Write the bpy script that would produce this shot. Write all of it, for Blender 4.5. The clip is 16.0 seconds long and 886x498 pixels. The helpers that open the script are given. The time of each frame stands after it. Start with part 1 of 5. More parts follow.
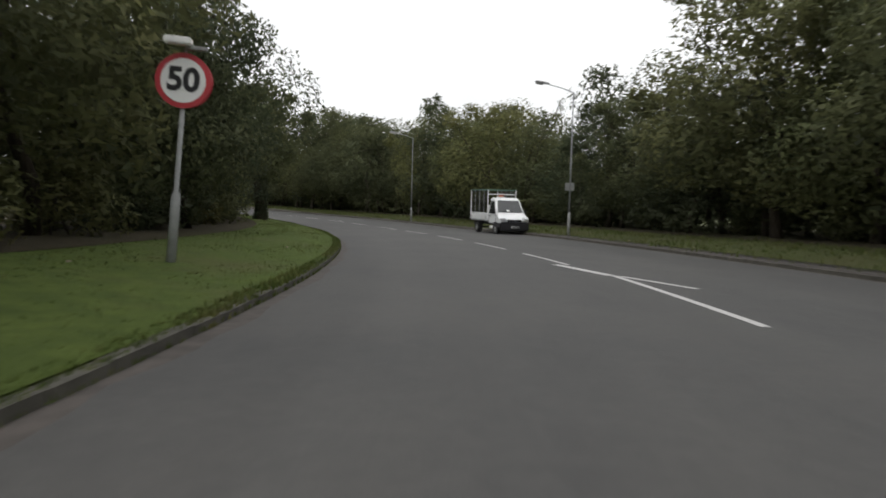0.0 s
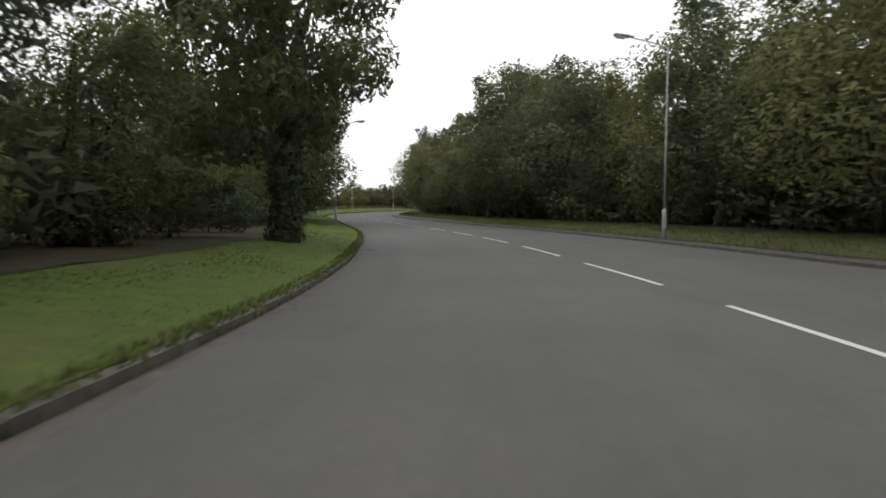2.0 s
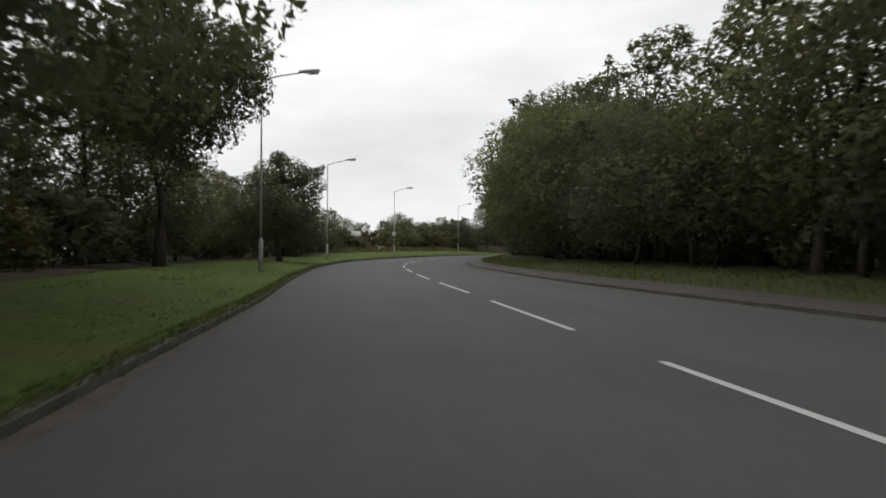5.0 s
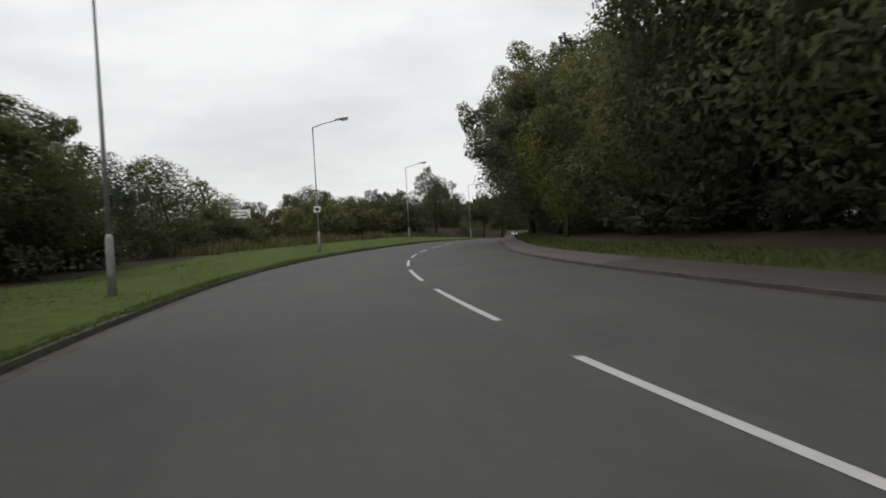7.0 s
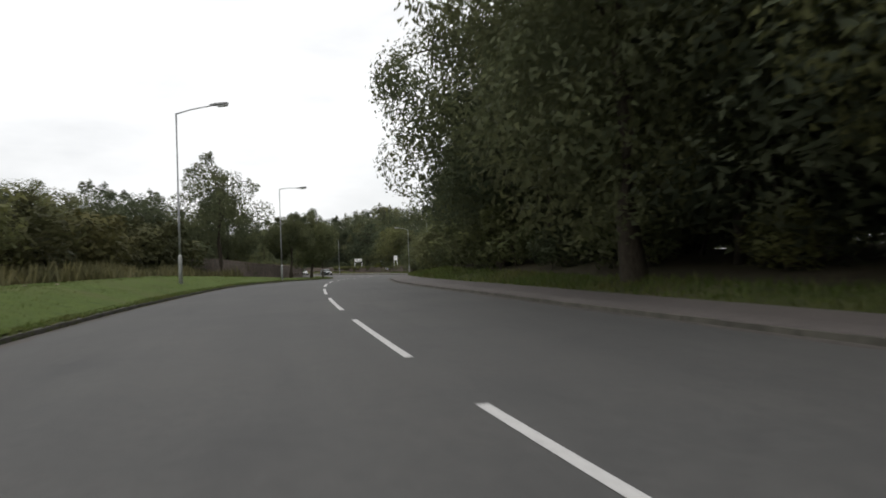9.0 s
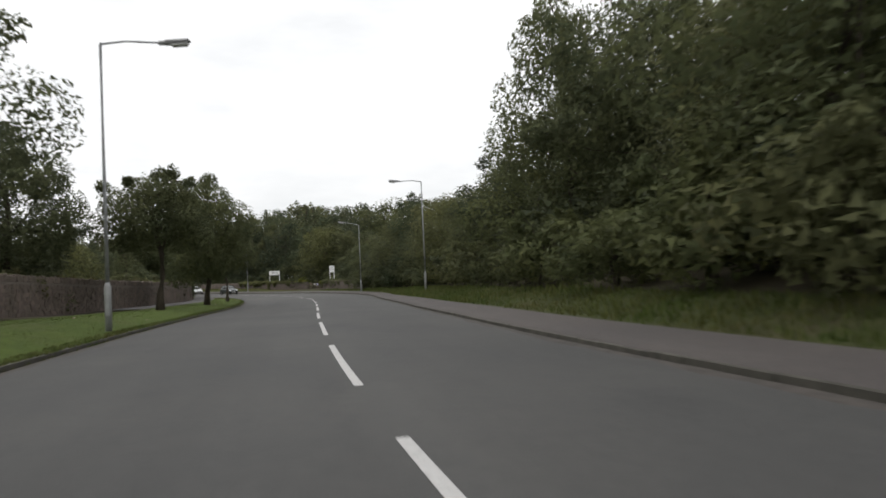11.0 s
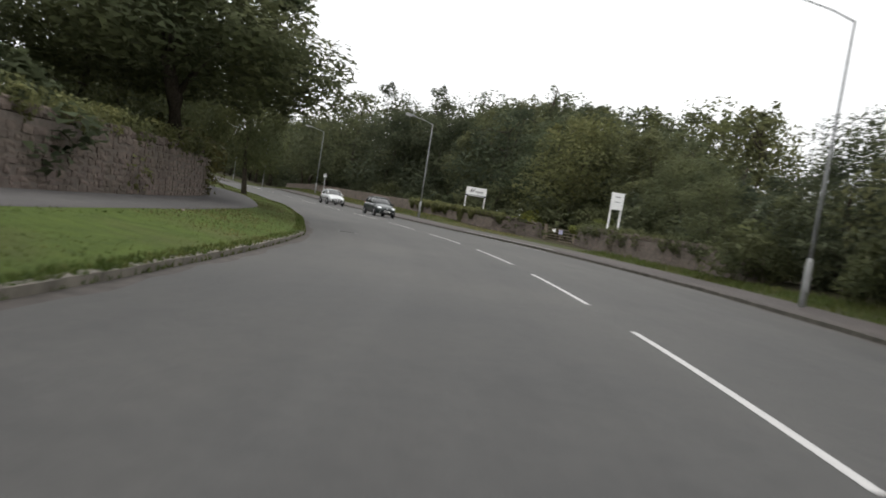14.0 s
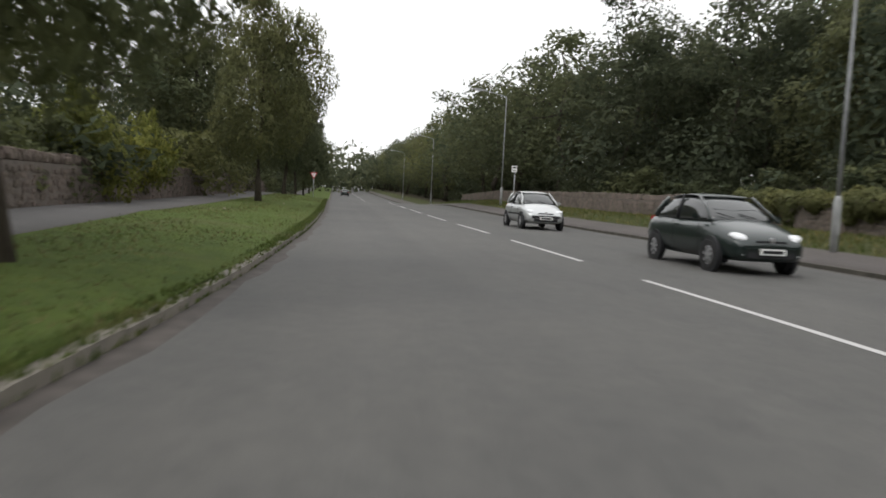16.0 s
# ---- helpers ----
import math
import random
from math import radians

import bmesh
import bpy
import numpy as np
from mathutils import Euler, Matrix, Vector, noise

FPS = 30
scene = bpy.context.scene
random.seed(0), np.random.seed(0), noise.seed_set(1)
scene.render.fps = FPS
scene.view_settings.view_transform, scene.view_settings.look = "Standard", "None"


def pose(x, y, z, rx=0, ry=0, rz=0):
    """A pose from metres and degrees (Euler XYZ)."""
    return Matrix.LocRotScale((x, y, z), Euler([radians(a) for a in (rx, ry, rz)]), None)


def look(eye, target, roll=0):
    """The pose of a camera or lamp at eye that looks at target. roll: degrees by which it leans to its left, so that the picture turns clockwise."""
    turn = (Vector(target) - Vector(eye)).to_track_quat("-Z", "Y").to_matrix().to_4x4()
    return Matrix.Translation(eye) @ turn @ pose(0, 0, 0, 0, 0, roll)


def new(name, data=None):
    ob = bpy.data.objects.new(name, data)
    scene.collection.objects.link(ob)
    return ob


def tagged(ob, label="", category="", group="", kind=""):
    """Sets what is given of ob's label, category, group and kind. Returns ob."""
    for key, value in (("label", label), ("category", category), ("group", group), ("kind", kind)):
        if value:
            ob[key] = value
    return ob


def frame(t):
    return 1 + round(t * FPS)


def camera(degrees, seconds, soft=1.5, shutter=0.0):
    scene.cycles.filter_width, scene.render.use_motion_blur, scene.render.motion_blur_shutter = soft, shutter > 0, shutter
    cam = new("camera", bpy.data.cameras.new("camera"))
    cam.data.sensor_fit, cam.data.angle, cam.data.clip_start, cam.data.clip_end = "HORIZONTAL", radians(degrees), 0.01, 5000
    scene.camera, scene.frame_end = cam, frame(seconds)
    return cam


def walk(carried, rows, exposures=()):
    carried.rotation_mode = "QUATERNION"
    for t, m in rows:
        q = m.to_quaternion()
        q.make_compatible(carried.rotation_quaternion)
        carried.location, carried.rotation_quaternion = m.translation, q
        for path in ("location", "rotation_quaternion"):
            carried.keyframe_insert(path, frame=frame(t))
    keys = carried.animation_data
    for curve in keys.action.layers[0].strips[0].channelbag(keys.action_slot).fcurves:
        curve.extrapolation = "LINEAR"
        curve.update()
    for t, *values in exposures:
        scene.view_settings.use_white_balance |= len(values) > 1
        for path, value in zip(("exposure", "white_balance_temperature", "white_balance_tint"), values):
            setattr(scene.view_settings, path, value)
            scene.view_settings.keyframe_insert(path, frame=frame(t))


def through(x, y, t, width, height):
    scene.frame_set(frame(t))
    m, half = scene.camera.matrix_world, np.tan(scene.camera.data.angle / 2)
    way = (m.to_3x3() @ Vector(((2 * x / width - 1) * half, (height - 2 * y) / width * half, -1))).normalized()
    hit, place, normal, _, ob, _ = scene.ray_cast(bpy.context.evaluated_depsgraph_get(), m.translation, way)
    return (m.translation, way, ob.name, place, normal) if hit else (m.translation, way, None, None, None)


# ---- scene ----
cam = camera(64.5, 16.0, soft=1.7, shutter=0.2)
PATH = [
    (0, (2.44, -5.54, 2.44), (0.7, 14.33, 1.05), 1.44),
    (0.5, (1.82, 4.47, 2.18), (-1.83, 24.07, 0.54), 2.06),
    (1, (0.35, 15.01, 1.94), (-4.57, 34.34, 0.52), 1.50),
    (1.5, (-1.71, 24.71, 1.7), (-7.69, 43.72, 0.0), 0.33),
    (2, (-4.79, 34.39, 1.52), (-12.28, 52.89, 0.35), 0.22),
    (2.5, (-8.29, 43.54, 1.36), (-16.59, 61.71, 0.34), 0.96),
    (3, (-12.74, 53.48, 1.22), (-21.79, 71.29, 0.36), -0.35),
    (3.5, (-17.69, 63.2, 1.2), (-27.6, 80.56, 0.45), -0.27),
    (4, (-23.14, 72.82, 1.17), (-32.91, 90.26, 0.68), -0.10),
    (4.5, (-29.02, 82.28, 1.14), (-38.54, 99.87, 0.96), 0.11),
    (5, (-35.17, 91.73, 1.13), (-44.07, 109.64, 1.22), 0.29),
    (5.5, (-41.46, 101.08, 1.16), (-50.22, 119.06, 1.35), 0.36),
    (6, (-48.1, 110.86, 1.22), (-56.22, 129.13, 0.96), -0.99),
    (6.5, (-54.08, 120.49, 1.29), (-61.38, 139.11, 1.0), -2.38),
    (7, (-60.25, 130.78, 1.33), (-66.54, 149.76, 0.94), -3.21),
    (7.5, (-65.46, 140.72, 1.31), (-69.67, 160.27, 1.14), -2.09),
    (8, (-70.52, 151.63, 1.42), (-72.7, 171.5, 1.7), -1.96),
    (8.5, (-74.64, 162.31, 1.47), (-75.48, 182.29, 1.79), -2.01),
    (9, (-77.83, 173.26, 1.53), (-77.37, 193.25, 1.94), -2.10),
    (9.5, (-80.38, 184.38, 1.62), (-79.12, 204.34, 2.14), -2.22),
    (10, (-82.54, 195.63, 1.73), (-80.61, 215.52, 2.34), -2.32),
    (10.5, (-84.31, 206.95, 1.78), (-81.62, 226.76, 2.43), -2.36),
    (11, (-85.12, 217.99, 1.81), (-81.9, 237.72, 2.47), -2.66),
    (11.5, (-85.72, 229.09, 1.69), (-82.29, 248.78, 2.37), -2.84),
    (12, (-86.24, 240.57, 1.61), (-83.05, 260.31, 1.54), 0.63),
    (12.5, (-86.64, 251.44, 1.46), (-83.57, 271.2, 1.28), 1.88),
    (13, (-87.19, 262.71, 1.33), (-85.2, 282.61, 1.5), 4.43),
    (13.5, (-87.96, 273.52, 1.15), (-87.51, 293.52, 1.28), 6.55),
    (14, (-89.29, 284.25, 1.02), (-91.72, 304.07, -0.08), 8.99),
    (14.5, (-91.1, 294.36, 0.93), (-94.89, 313.97, -0.15), 7.61),
    (15, (-93.93, 304.7, 0.89), (-99.56, 323.84, -0.54), 5.79),
    (15.5, (-97.17, 314.5, 0.86), (-104.15, 333.2, -0.36), 4.01),
    (16, (-101.37, 324.35, 0.89), (-109.23, 342.68, -0.57), 2.85),
]
walk(cam, [(t, look(eye, target, roll)) for t, eye, target, roll in PATH], [(0, 0.34), (0.5, 0.46), (1.0, 0.60), (1.4, 0.58), (1.6, 0.50), (2.0, 0.52), (2.5, 0.48), (3.2, 0.34), (5.5, 0.06), (6.0, 0.06), (6.5, -0.24), (7.0, -0.04), (7.5, 0.22), (8.2, 0.30), (10.5, 0.28), (12.5, 0.40), (13.5, 0.62), (14, 0.62), (14.5, 0.64), (15, 0.74), (15.5, 0.74), (16, 0.56)])

# ---- world and light: a bright overcast day ----
world = bpy.data.worlds.new("overcast_sky")
scene.world = world
world.use_nodes = True
wn, wl = world.node_tree.nodes, world.node_tree.links
wn.clear()
w_out = wn.new("ShaderNodeOutputWorld")
w_bg = wn.new("ShaderNodeBackground")
w_sky = wn.new("ShaderNodeTexSky")
w_sky.sky_type = "NISHITA"
w_sky.sun_disc = False
w_sky.sun_elevation = radians(48)
w_sky.sun_rotation = radians(200)
w_gain = wn.new("ShaderNodeMix")
w_gain.data_type, w_gain.blend_type = "RGBA", "MULTIPLY"
w_gain.inputs[0].default_value = 1.0
w_gain.inputs[7].default_value = (0.10, 0.10, 0.10, 1)
w_co = wn.new("ShaderNodeTexCoord")
w_map = wn.new("ShaderNodeMapping")
w_map.inputs["Scale"].default_value = (1.0, 1.0, 3.2)
w_noise = wn.new("ShaderNodeTexNoise")
w_noise.inputs["Scale"].default_value = 2.6
w_noise.inputs["Detail"].default_value = 5.0
w_noise.inputs["Roughness"].default_value = 0.55
w_ramp = wn.new("ShaderNodeValToRGB")
w_ramp.color_ramp.elements[0].position, w_ramp.color_ramp.elements[1].position = 0.30, 0.62
w_ramp.color_ramp.elements[0].color = (0.97, 0.98, 0.99, 1)
w_ramp.color_ramp.elements[1].color = (1.28, 1.28, 1.28, 1)
w_mix = wn.new("ShaderNodeMix")
w_mix.data_type = "RGBA"
w_mix.inputs[0].default_value = 0.93
wl.new(w_sky.outputs[0], w_gain.inputs[6])
wl.new(w_co.outputs["Generated"], w_map.inputs[0])
wl.new(w_map.outputs[0], w_noise.inputs["Vector"])
wl.new(w_noise.outputs["Fac"], w_ramp.inputs[0])
wl.new(w_gain.outputs[2], w_mix.inputs[6])
wl.new(w_ramp.outputs[0], w_mix.inputs[7])
# an overcast sky grows brighter from the horizon to the zenith
w_sep = wn.new("ShaderNodeSeparateXYZ")
w_up = wn.new("ShaderNodeMapRange")
w_up.inputs["To Min"].default_value, w_up.inputs["To Max"].default_value = 0.76, 1.12
w_dome = wn.new("ShaderNodeMix")
w_dome.data_type, w_dome.blend_type = "RGBA", "MULTIPLY"
w_dome.inputs[0].default_value = 1.0
wl.new(w_co.outputs["Generated"], w_sep.inputs[0])
wl.new(w_sep.outputs["Z"], w_up.inputs["Value"])
wl.new(w_mix.outputs[2], w_dome.inputs[6])
wl.new(w_up.outputs[0], w_dome.inputs[7])
wl.new(w_dome.outputs[2], w_bg.inputs[0])
w_bg.inputs[1].default_value = SKY_STRENGTH = 0.92
wl.new(w_bg.outputs[0], w_out.inputs[0])

sun_data = bpy.data.lights.new("sun", "SUN")
sun_data.energy, sun_data.angle, sun_data.color = 0.5, radians(25), (1.0, 0.97, 0.93)
sun = new("sun", sun_data)
sun.matrix_world = look((-30, -60, 90), (0, 0, 0))

# ---- materials ----


class Shader:
    """A small wrapper round a node material."""

    def __init__(self, name, rough=0.8, metal=0.0, spec=0.4):
        self.mat = bpy.data.materials.new(name)
        self.mat.use_nodes = True
        self.n, self.l = self.mat.node_tree.nodes, self.mat.node_tree.links
        self.b = self.n["Principled BSDF"]
        self.b.inputs["Roughness"].default_value = rough
        self.b.inputs["Metallic"].default_value = metal
        self.b.inputs["Specular IOR Level"].default_value = spec
        self.co = None

    def coords(self, kind="Object"):
        node = self.n.new("ShaderNodeTexCoord")
        return node.outputs[kind]

    def noise(self, scale, detail=4.0, rough=0.6, kind="Object", stretch=(1, 1, 1)):
        m = self.n.new("ShaderNodeMapping")
        m.inputs["Scale"].default_value = stretch
        self.l.new(self.coords(kind), m.inputs[0])
        t = self.n.new("ShaderNodeTexNoise")
        t.inputs["Scale"].default_value, t.inputs["Detail"].default_value, t.inputs["Roughness"].default_value = scale, detail, rough
        self.l.new(m.outputs[0], t.inputs["Vector"])
        return t.outputs["Fac"]

    def ramp(self, fac, stops):
        r = self.n.new("ShaderNodeValToRGB")
        e = r.color_ramp.elements
        while len(e) < len(stops):
            e.new(0.5)
        for k, (pos, col) in enumerate(stops):
            e[k].position, e[k].color = pos, (*col, 1)
        self.l.new(fac, r.inputs[0])
        return r.outputs[0]

    def mix(self, a, b, fac, mode="MIX"):
        m = self.n.new("ShaderNodeMix")
        m.data_type, m.blend_type = "RGBA", mode
        for sock, v in ((m.inputs[0], fac), (m.inputs[6], a), (m.inputs[7], b)):
            if isinstance(v, (int, float)):
                sock.default_value = v
            elif isinstance(v, tuple):
                sock.default_value = (*v, 1)
            else:
                self.l.new(v, sock)
        return m.outputs[2]

    def colour(self, v):
        if isinstance(v, tuple):
            self.b.inputs["Base Color"].default_value = (*v, 1)
        else:
            self.l.new(v, self.b.inputs["Base Color"])
        return self

    def bump(self, fac, strength=0.3, dist=0.02):
        b = self.n.new("ShaderNodeBump")
        b.inputs["Strength"].default_value, b.inputs["Distance"].default_value = strength, dist
        self.l.new(fac, b.inputs["Height"])
        self.l.new(b.outputs[0], self.b.inputs["Normal"])
        return self

    def rough(self, fac, lo, hi):
        m = self.n.new("ShaderNodeMapRange")
        m.inputs["To Min"].default_value, m.inputs["To Max"].default_value = lo, hi
        self.l.new(fac, m.inputs["Value"])
        self.l.new(m.outputs[0], self.b.inputs["Roughness"])
        return self


def plain(name, col, rough=0.6, metal=0.0, spec=0.4, vary=0.12, scale=3.0):
    s = Shader(name, rough, metal, spec)
    n = s.noise(scale, 5)
    dark = tuple(c * (1 - vary) for c in col)
    light = tuple(min(1, c * (1 + vary)) for c in col)
    s.colour(s.ramp(n, [(0.3, dark), (0.7, light)]))
    return s.mat


def asphalt(name, base, tint=(1, 1, 1), worn=0.0):
    s = Shader(name, 0.85, 0, 0.35)
    fine, mid, big = s.noise(140, 3, 0.7), s.noise(5.5, 5, 0.65), s.noise(0.22, 4, 0.6)
    c = s.ramp(fine, [(0.3, tuple(base * 0.72 * t for t in tint)), (0.7, tuple(base * 1.3 * t for t in tint))])
    c = s.mix(c, s.ramp(mid, [(0.3, (0.80, 0.80, 0.80)), (0.7, (1.12, 1.11, 1.10))]), 1.0, "MULTIPLY")
    c = s.mix(c, s.ramp(big, [(0.3, (0.86, 0.87, 0.88)), (0.68, (1.10, 1.09, 1.07))]), 1.0, "MULTIPLY")
    if worn:
        # long streaks and polished tracks along the way of travel
        runs = s.noise(1.0, 4, 0.6, "UV", (1.5, 0.035, 1))
        tracks = s.noise(1.0, 2, 0.5, "UV", (0.55, 0.006, 1))
        blots = s.noise(1.0, 5, 0.6, "UV", (0.9, 0.30, 1))
        c = s.mix(c, s.ramp(runs, [(0.3, (1 - worn,) * 3), (0.7, (1 + worn,) * 3)]), 1.0, "MULTIPLY")
        c = s.mix(c, s.ramp(tracks, [(0.35, (1 - worn, 1 - worn, 1 - worn)), (0.65, (1 + worn, 1 + worn, 1 + 0.9 * worn))]), 1.0, "MULTIPLY")
        c = s.mix(c, s.ramp(blots, [(0.28, (0.86, 0.86, 0.87)), (0.45, (1, 1, 1)), (0.75, (1.06, 1.05, 1.04))]), 1.0, "MULTIPLY")
        # the older surfacing towards the straight has bleached
        where = s.n.new("ShaderNodeSeparateXYZ")
        s.l.new(s.coords("UV"), where.inputs[0])
        age = s.n.new("ShaderNodeMapRange")
        age.inputs["From Min"].default_value, age.inputs["From Max"].default_value = 288, 312
        s.l.new(where.outputs["Y"], age.inputs["Value"])
        c = s.mix(c, s.ramp(age.outputs[0], [(0.0, (1, 1, 1)), (1.0, (1.32, 1.31, 1.28))]), 1.0, "MULTIPLY")
    s.colour(c).bump(fine, 0.35, 0.006).rough(mid, 0.72, 0.92)
    return s.mat


def leafy(name, dark, light, through):
    s = Shader(name, 0.7, 0, 0.14)
    geo = s.n.new("ShaderNodeNewGeometry")
    info = s.n.new("ShaderNodeObjectInfo")
    c = s.ramp(geo.outputs["Random Per Island"], [(0.0, dark), (0.8, light), (1.0, tuple(v * 1.2 for v in light))])
    c = s.mix(c, s.ramp(info.outputs["Random"], [(0.0, (0.76, 0.82, 0.84)), (0.5, (1, 1, 1)), (1.0, (1.20, 1.18, 0.98))]), 1.0, "MULTIPLY")
    c = s.mix(c, s.ramp(s.noise(0.45, 3), [(0.3, (0.74, 0.80, 0.82)), (0.7, (1.24, 1.18, 1.02))]), 1.0, "MULTIPLY")
    s.colour(c)
    tr = s.n.new("ShaderNodeBsdfTranslucent")
    s.l.new(c, tr.inputs[0])
    mx = s.n.new("ShaderNodeMixShader")
    mx.inputs[0].default_value = through
    s.l.new(s.b.outputs[0], mx.inputs[1])
    s.l.new(tr.outputs[0], mx.inputs[2])
    s.l.new(mx.outputs[0], s.n["Material Output"].inputs[0])
    return s.mat


M_ROAD = asphalt("road_asphalt", 0.064, (1.0, 0.985, 0.965), 0.055)
M_PATH = asphalt("path_asphalt", 0.078, (1.03, 0.97, 0.95))
M_PINK = asphalt("red_chip_path", 0.070, (1.12, 0.98, 0.93))
# footpath tarmac with the shade of the trees put into its colour
M_PATH_SHADED = asphalt("shade_toned_path", 0.044, (1.14, 0.96, 0.90))
M_APRON = asphalt("gravel_apron", 0.22, (1.0, 0.97, 0.92))
M_LEAF_A = leafy("leaf_green", (0.088, 0.099, 0.056), (0.112, 0.125, 0.070), 0.45)
M_LEAF_B = leafy("leaf_olive", (0.108, 0.114, 0.060), (0.138, 0.144, 0.074), 0.45)
M_LEAF_C = leafy("leaf_dark", (0.076, 0.086, 0.054), (0.098, 0.110, 0.068), 0.42)
M_LEAF_D = leafy("leaf_yellow_green", (0.106, 0.118, 0.034), (0.180, 0.188, 0.056), 0.42)
M_LEAF_E = leafy("leaf_brownish", (0.066, 0.064, 0.030), (0.094, 0.090, 0.042), 0.32)


def lawn_blades():
    """Mown blades with yellowed patches."""
    s = Shader("grass_blade", 0.7, 0, 0.2)
    geo = s.n.new("ShaderNodeNewGeometry")
    c = s.ramp(geo.outputs["Random Per Island"], [(0.0, (0.052, 0.078, 0.018)), (0.8, (0.098, 0.130, 0.036)), (1.0, (0.15, 0.15, 0.06))])
    c = s.mix(c, (0.140, 0.125, 0.052), s.ramp(s.noise(0.45, 5, 0.65), [(0.46, (0, 0, 0)), (0.70, (0.75, 0.75, 0.75))]))
    c = s.mix(c, s.ramp(s.noise(3.1, 4), [(0.3, (0.74, 0.78, 0.74)), (0.7, (1.15, 1.12, 1.05))]), 1.0, "MULTIPLY")
    s.colour(c)
    # light shines through thin blades
    tr = s.n.new("ShaderNodeBsdfTranslucent")
    s.l.new(c, tr.inputs[0])
    mx = s.n.new("ShaderNodeMixShader")
    mx.inputs[0].default_value = 0.5
    s.l.new(s.b.outputs[0], mx.inputs[1])
    s.l.new(tr.outputs[0], mx.inputs[2])
    s.l.new(mx.outputs[0], s.n["Material Output"].inputs[0])
    return s.mat


M_BLADE = lawn_blades()
M_DRY = leafy("dry_grass_blade", (0.085, 0.080, 0.040), (0.165, 0.150, 0.080), 0.3)


def turf(name, a, b, soil):
    s = Shader(name, 0.95, 0, 0.15)
    f, m, g = s.noise(38, 4, 0.7), s.noise(2.2, 5, 0.6), s.noise(0.35, 4, 0.6)
    c = s.ramp(f, [(0.3, a), (0.7, b)])
    c = s.mix(c, s.ramp(m, [(0.3, (0.72, 0.76, 0.7)), (0.7, (1.15, 1.12, 1.0))]), 1.0, "MULTIPLY")
    c = s.mix(c, soil, s.ramp(g, [(0.50, (0, 0, 0)), (0.74, (0.62, 0.62, 0.62))]))
    s.colour(c).bump(f, 0.8, 0.04)
    return s.mat


M_GRASS = turf("mown_grass", (0.052, 0.078, 0.018), (0.096, 0.130, 0.034), (0.098, 0.092, 0.042))
M_ROUGH = turf("rough_grass", (0.040, 0.050, 0.018), (0.078, 0.086, 0.036), (0.08, 0.066, 0.038))
M_SOIL = turf("leaf_litter", (0.030, 0.026, 0.018), (0.075, 0.062, 0.042), (0.05, 0.055, 0.025))


def barky():
    s = Shader("bark", 0.95, 0, 0.1)
    a = s.noise(9, 6, 0.7, stretch=(3, 3, 0.5))
    s.colour(s.ramp(a, [(0.3, (0.028, 0.023, 0.018)), (0.7, (0.095, 0.080, 0.062))])).bump(a, 0.9, 0.04)
    return s.mat


M_BARK = barky()


def masonry(name, a, b):
    s = Shader(name, 0.92, 0, 0.2)
    info = s.n.new("ShaderNodeObjectInfo")
    geo = s.n.new("ShaderNodeNewGeometry")
    c = s.ramp(info.outputs["Random"], [(0.0, a), (0.55, b), (1.0, tuple(0.45 * (x + y) for x, y in zip(a, b)))])
    c = s.mix(c, s.ramp(geo.outputs["Random Per Island"], [(0.0, (0.84, 0.84, 0.85)), (1.0, (1.14, 1.12, 1.10))]), 1.0, "MULTIPLY")
    f = s.noise(26, 5, 0.7)
    c = s.mix(c, s.ramp(f, [(0.3, (0.78, 0.78, 0.78)), (0.7, (1.16, 1.16, 1.14))]), 1.0, "MULTIPLY")
    c = s.mix(c, s.ramp(s.noise(1.1, 4), [(0.35, (0.72, 0.76, 0.70)), (0.65, (1.08, 1.06, 1.05))]), 1.0, "MULTIPLY")
    s.colour(c).bump(f, 0.5, 0.015)
    return s.mat


M_STONE = masonry("red_sandstone", (0.138, 0.110, 0.098), (0.180, 0.150, 0.135))
M_COPE = masonry("coping_stone", (0.20, 0.165, 0.14), (0.30, 0.26, 0.22))
M_MORTAR = plain("mortar", (0.12, 0.10, 0.086), 0.95, vary=0.25, scale=8)
M_KERB = plain("kerb_concrete", (0.066, 0.062, 0.050), 0.9, vary=0.4, scale=2.5)
M_KERB_PALE = plain("pale_kerb_concrete", (0.150, 0.136, 0.112), 0.9, vary=0.35, scale=2.5)
M_CHANNEL = plain("gutter_grit", (0.066, 0.057, 0.051), 0.95, vary=0.35, scale=3.5)


def road_paint():
    s = Shader("road_paint", 0.7, 0, 0.4)
    n = s.noise(16, 6, 0.75)
    s.colour(s.ramp(n, [(0.28, (0.15, 0.147, 0.143)), (0.42, (0.43, 0.42, 0.41)), (0.8, (0.56, 0.55, 0.535))]))
    return s.mat


M_PAINT = road_paint()
M_STEEL = plain("galvanised_steel", (0.30, 0.305, 0.31), 0.55, 0.3, vary=0.2, scale=4)
M_GREYP = plain("grey_paint", (0.28, 0.285, 0.28), 0.6, vary=0.2, scale=3)
M_LANTERN = plain("lantern_grey", (0.30, 0.30, 0.30), 0.5, vary=0.1)
M_LENS = plain("lantern_lens", (0.55, 0.55, 0.53), 0.25, vary=0.08)
M_WHITE = plain("white_paint", (0.78, 0.78, 0.77), 0.3, spec=0.5, vary=0.05, scale=1.5)
M_BLACK = plain("black_plastic", (0.018, 0.018, 0.020), 0.55, vary=0.2)
M_RUBBER = plain("tyre_rubber", (0.022, 0.022, 0.022), 0.85, vary=0.2)
M_RED = plain("sign_red", (0.42, 0.035, 0.045), 0.45, vary=0.08)
M_SIGNW = plain("sign_white", (0.74, 0.74, 0.72), 0.45, vary=0.05)
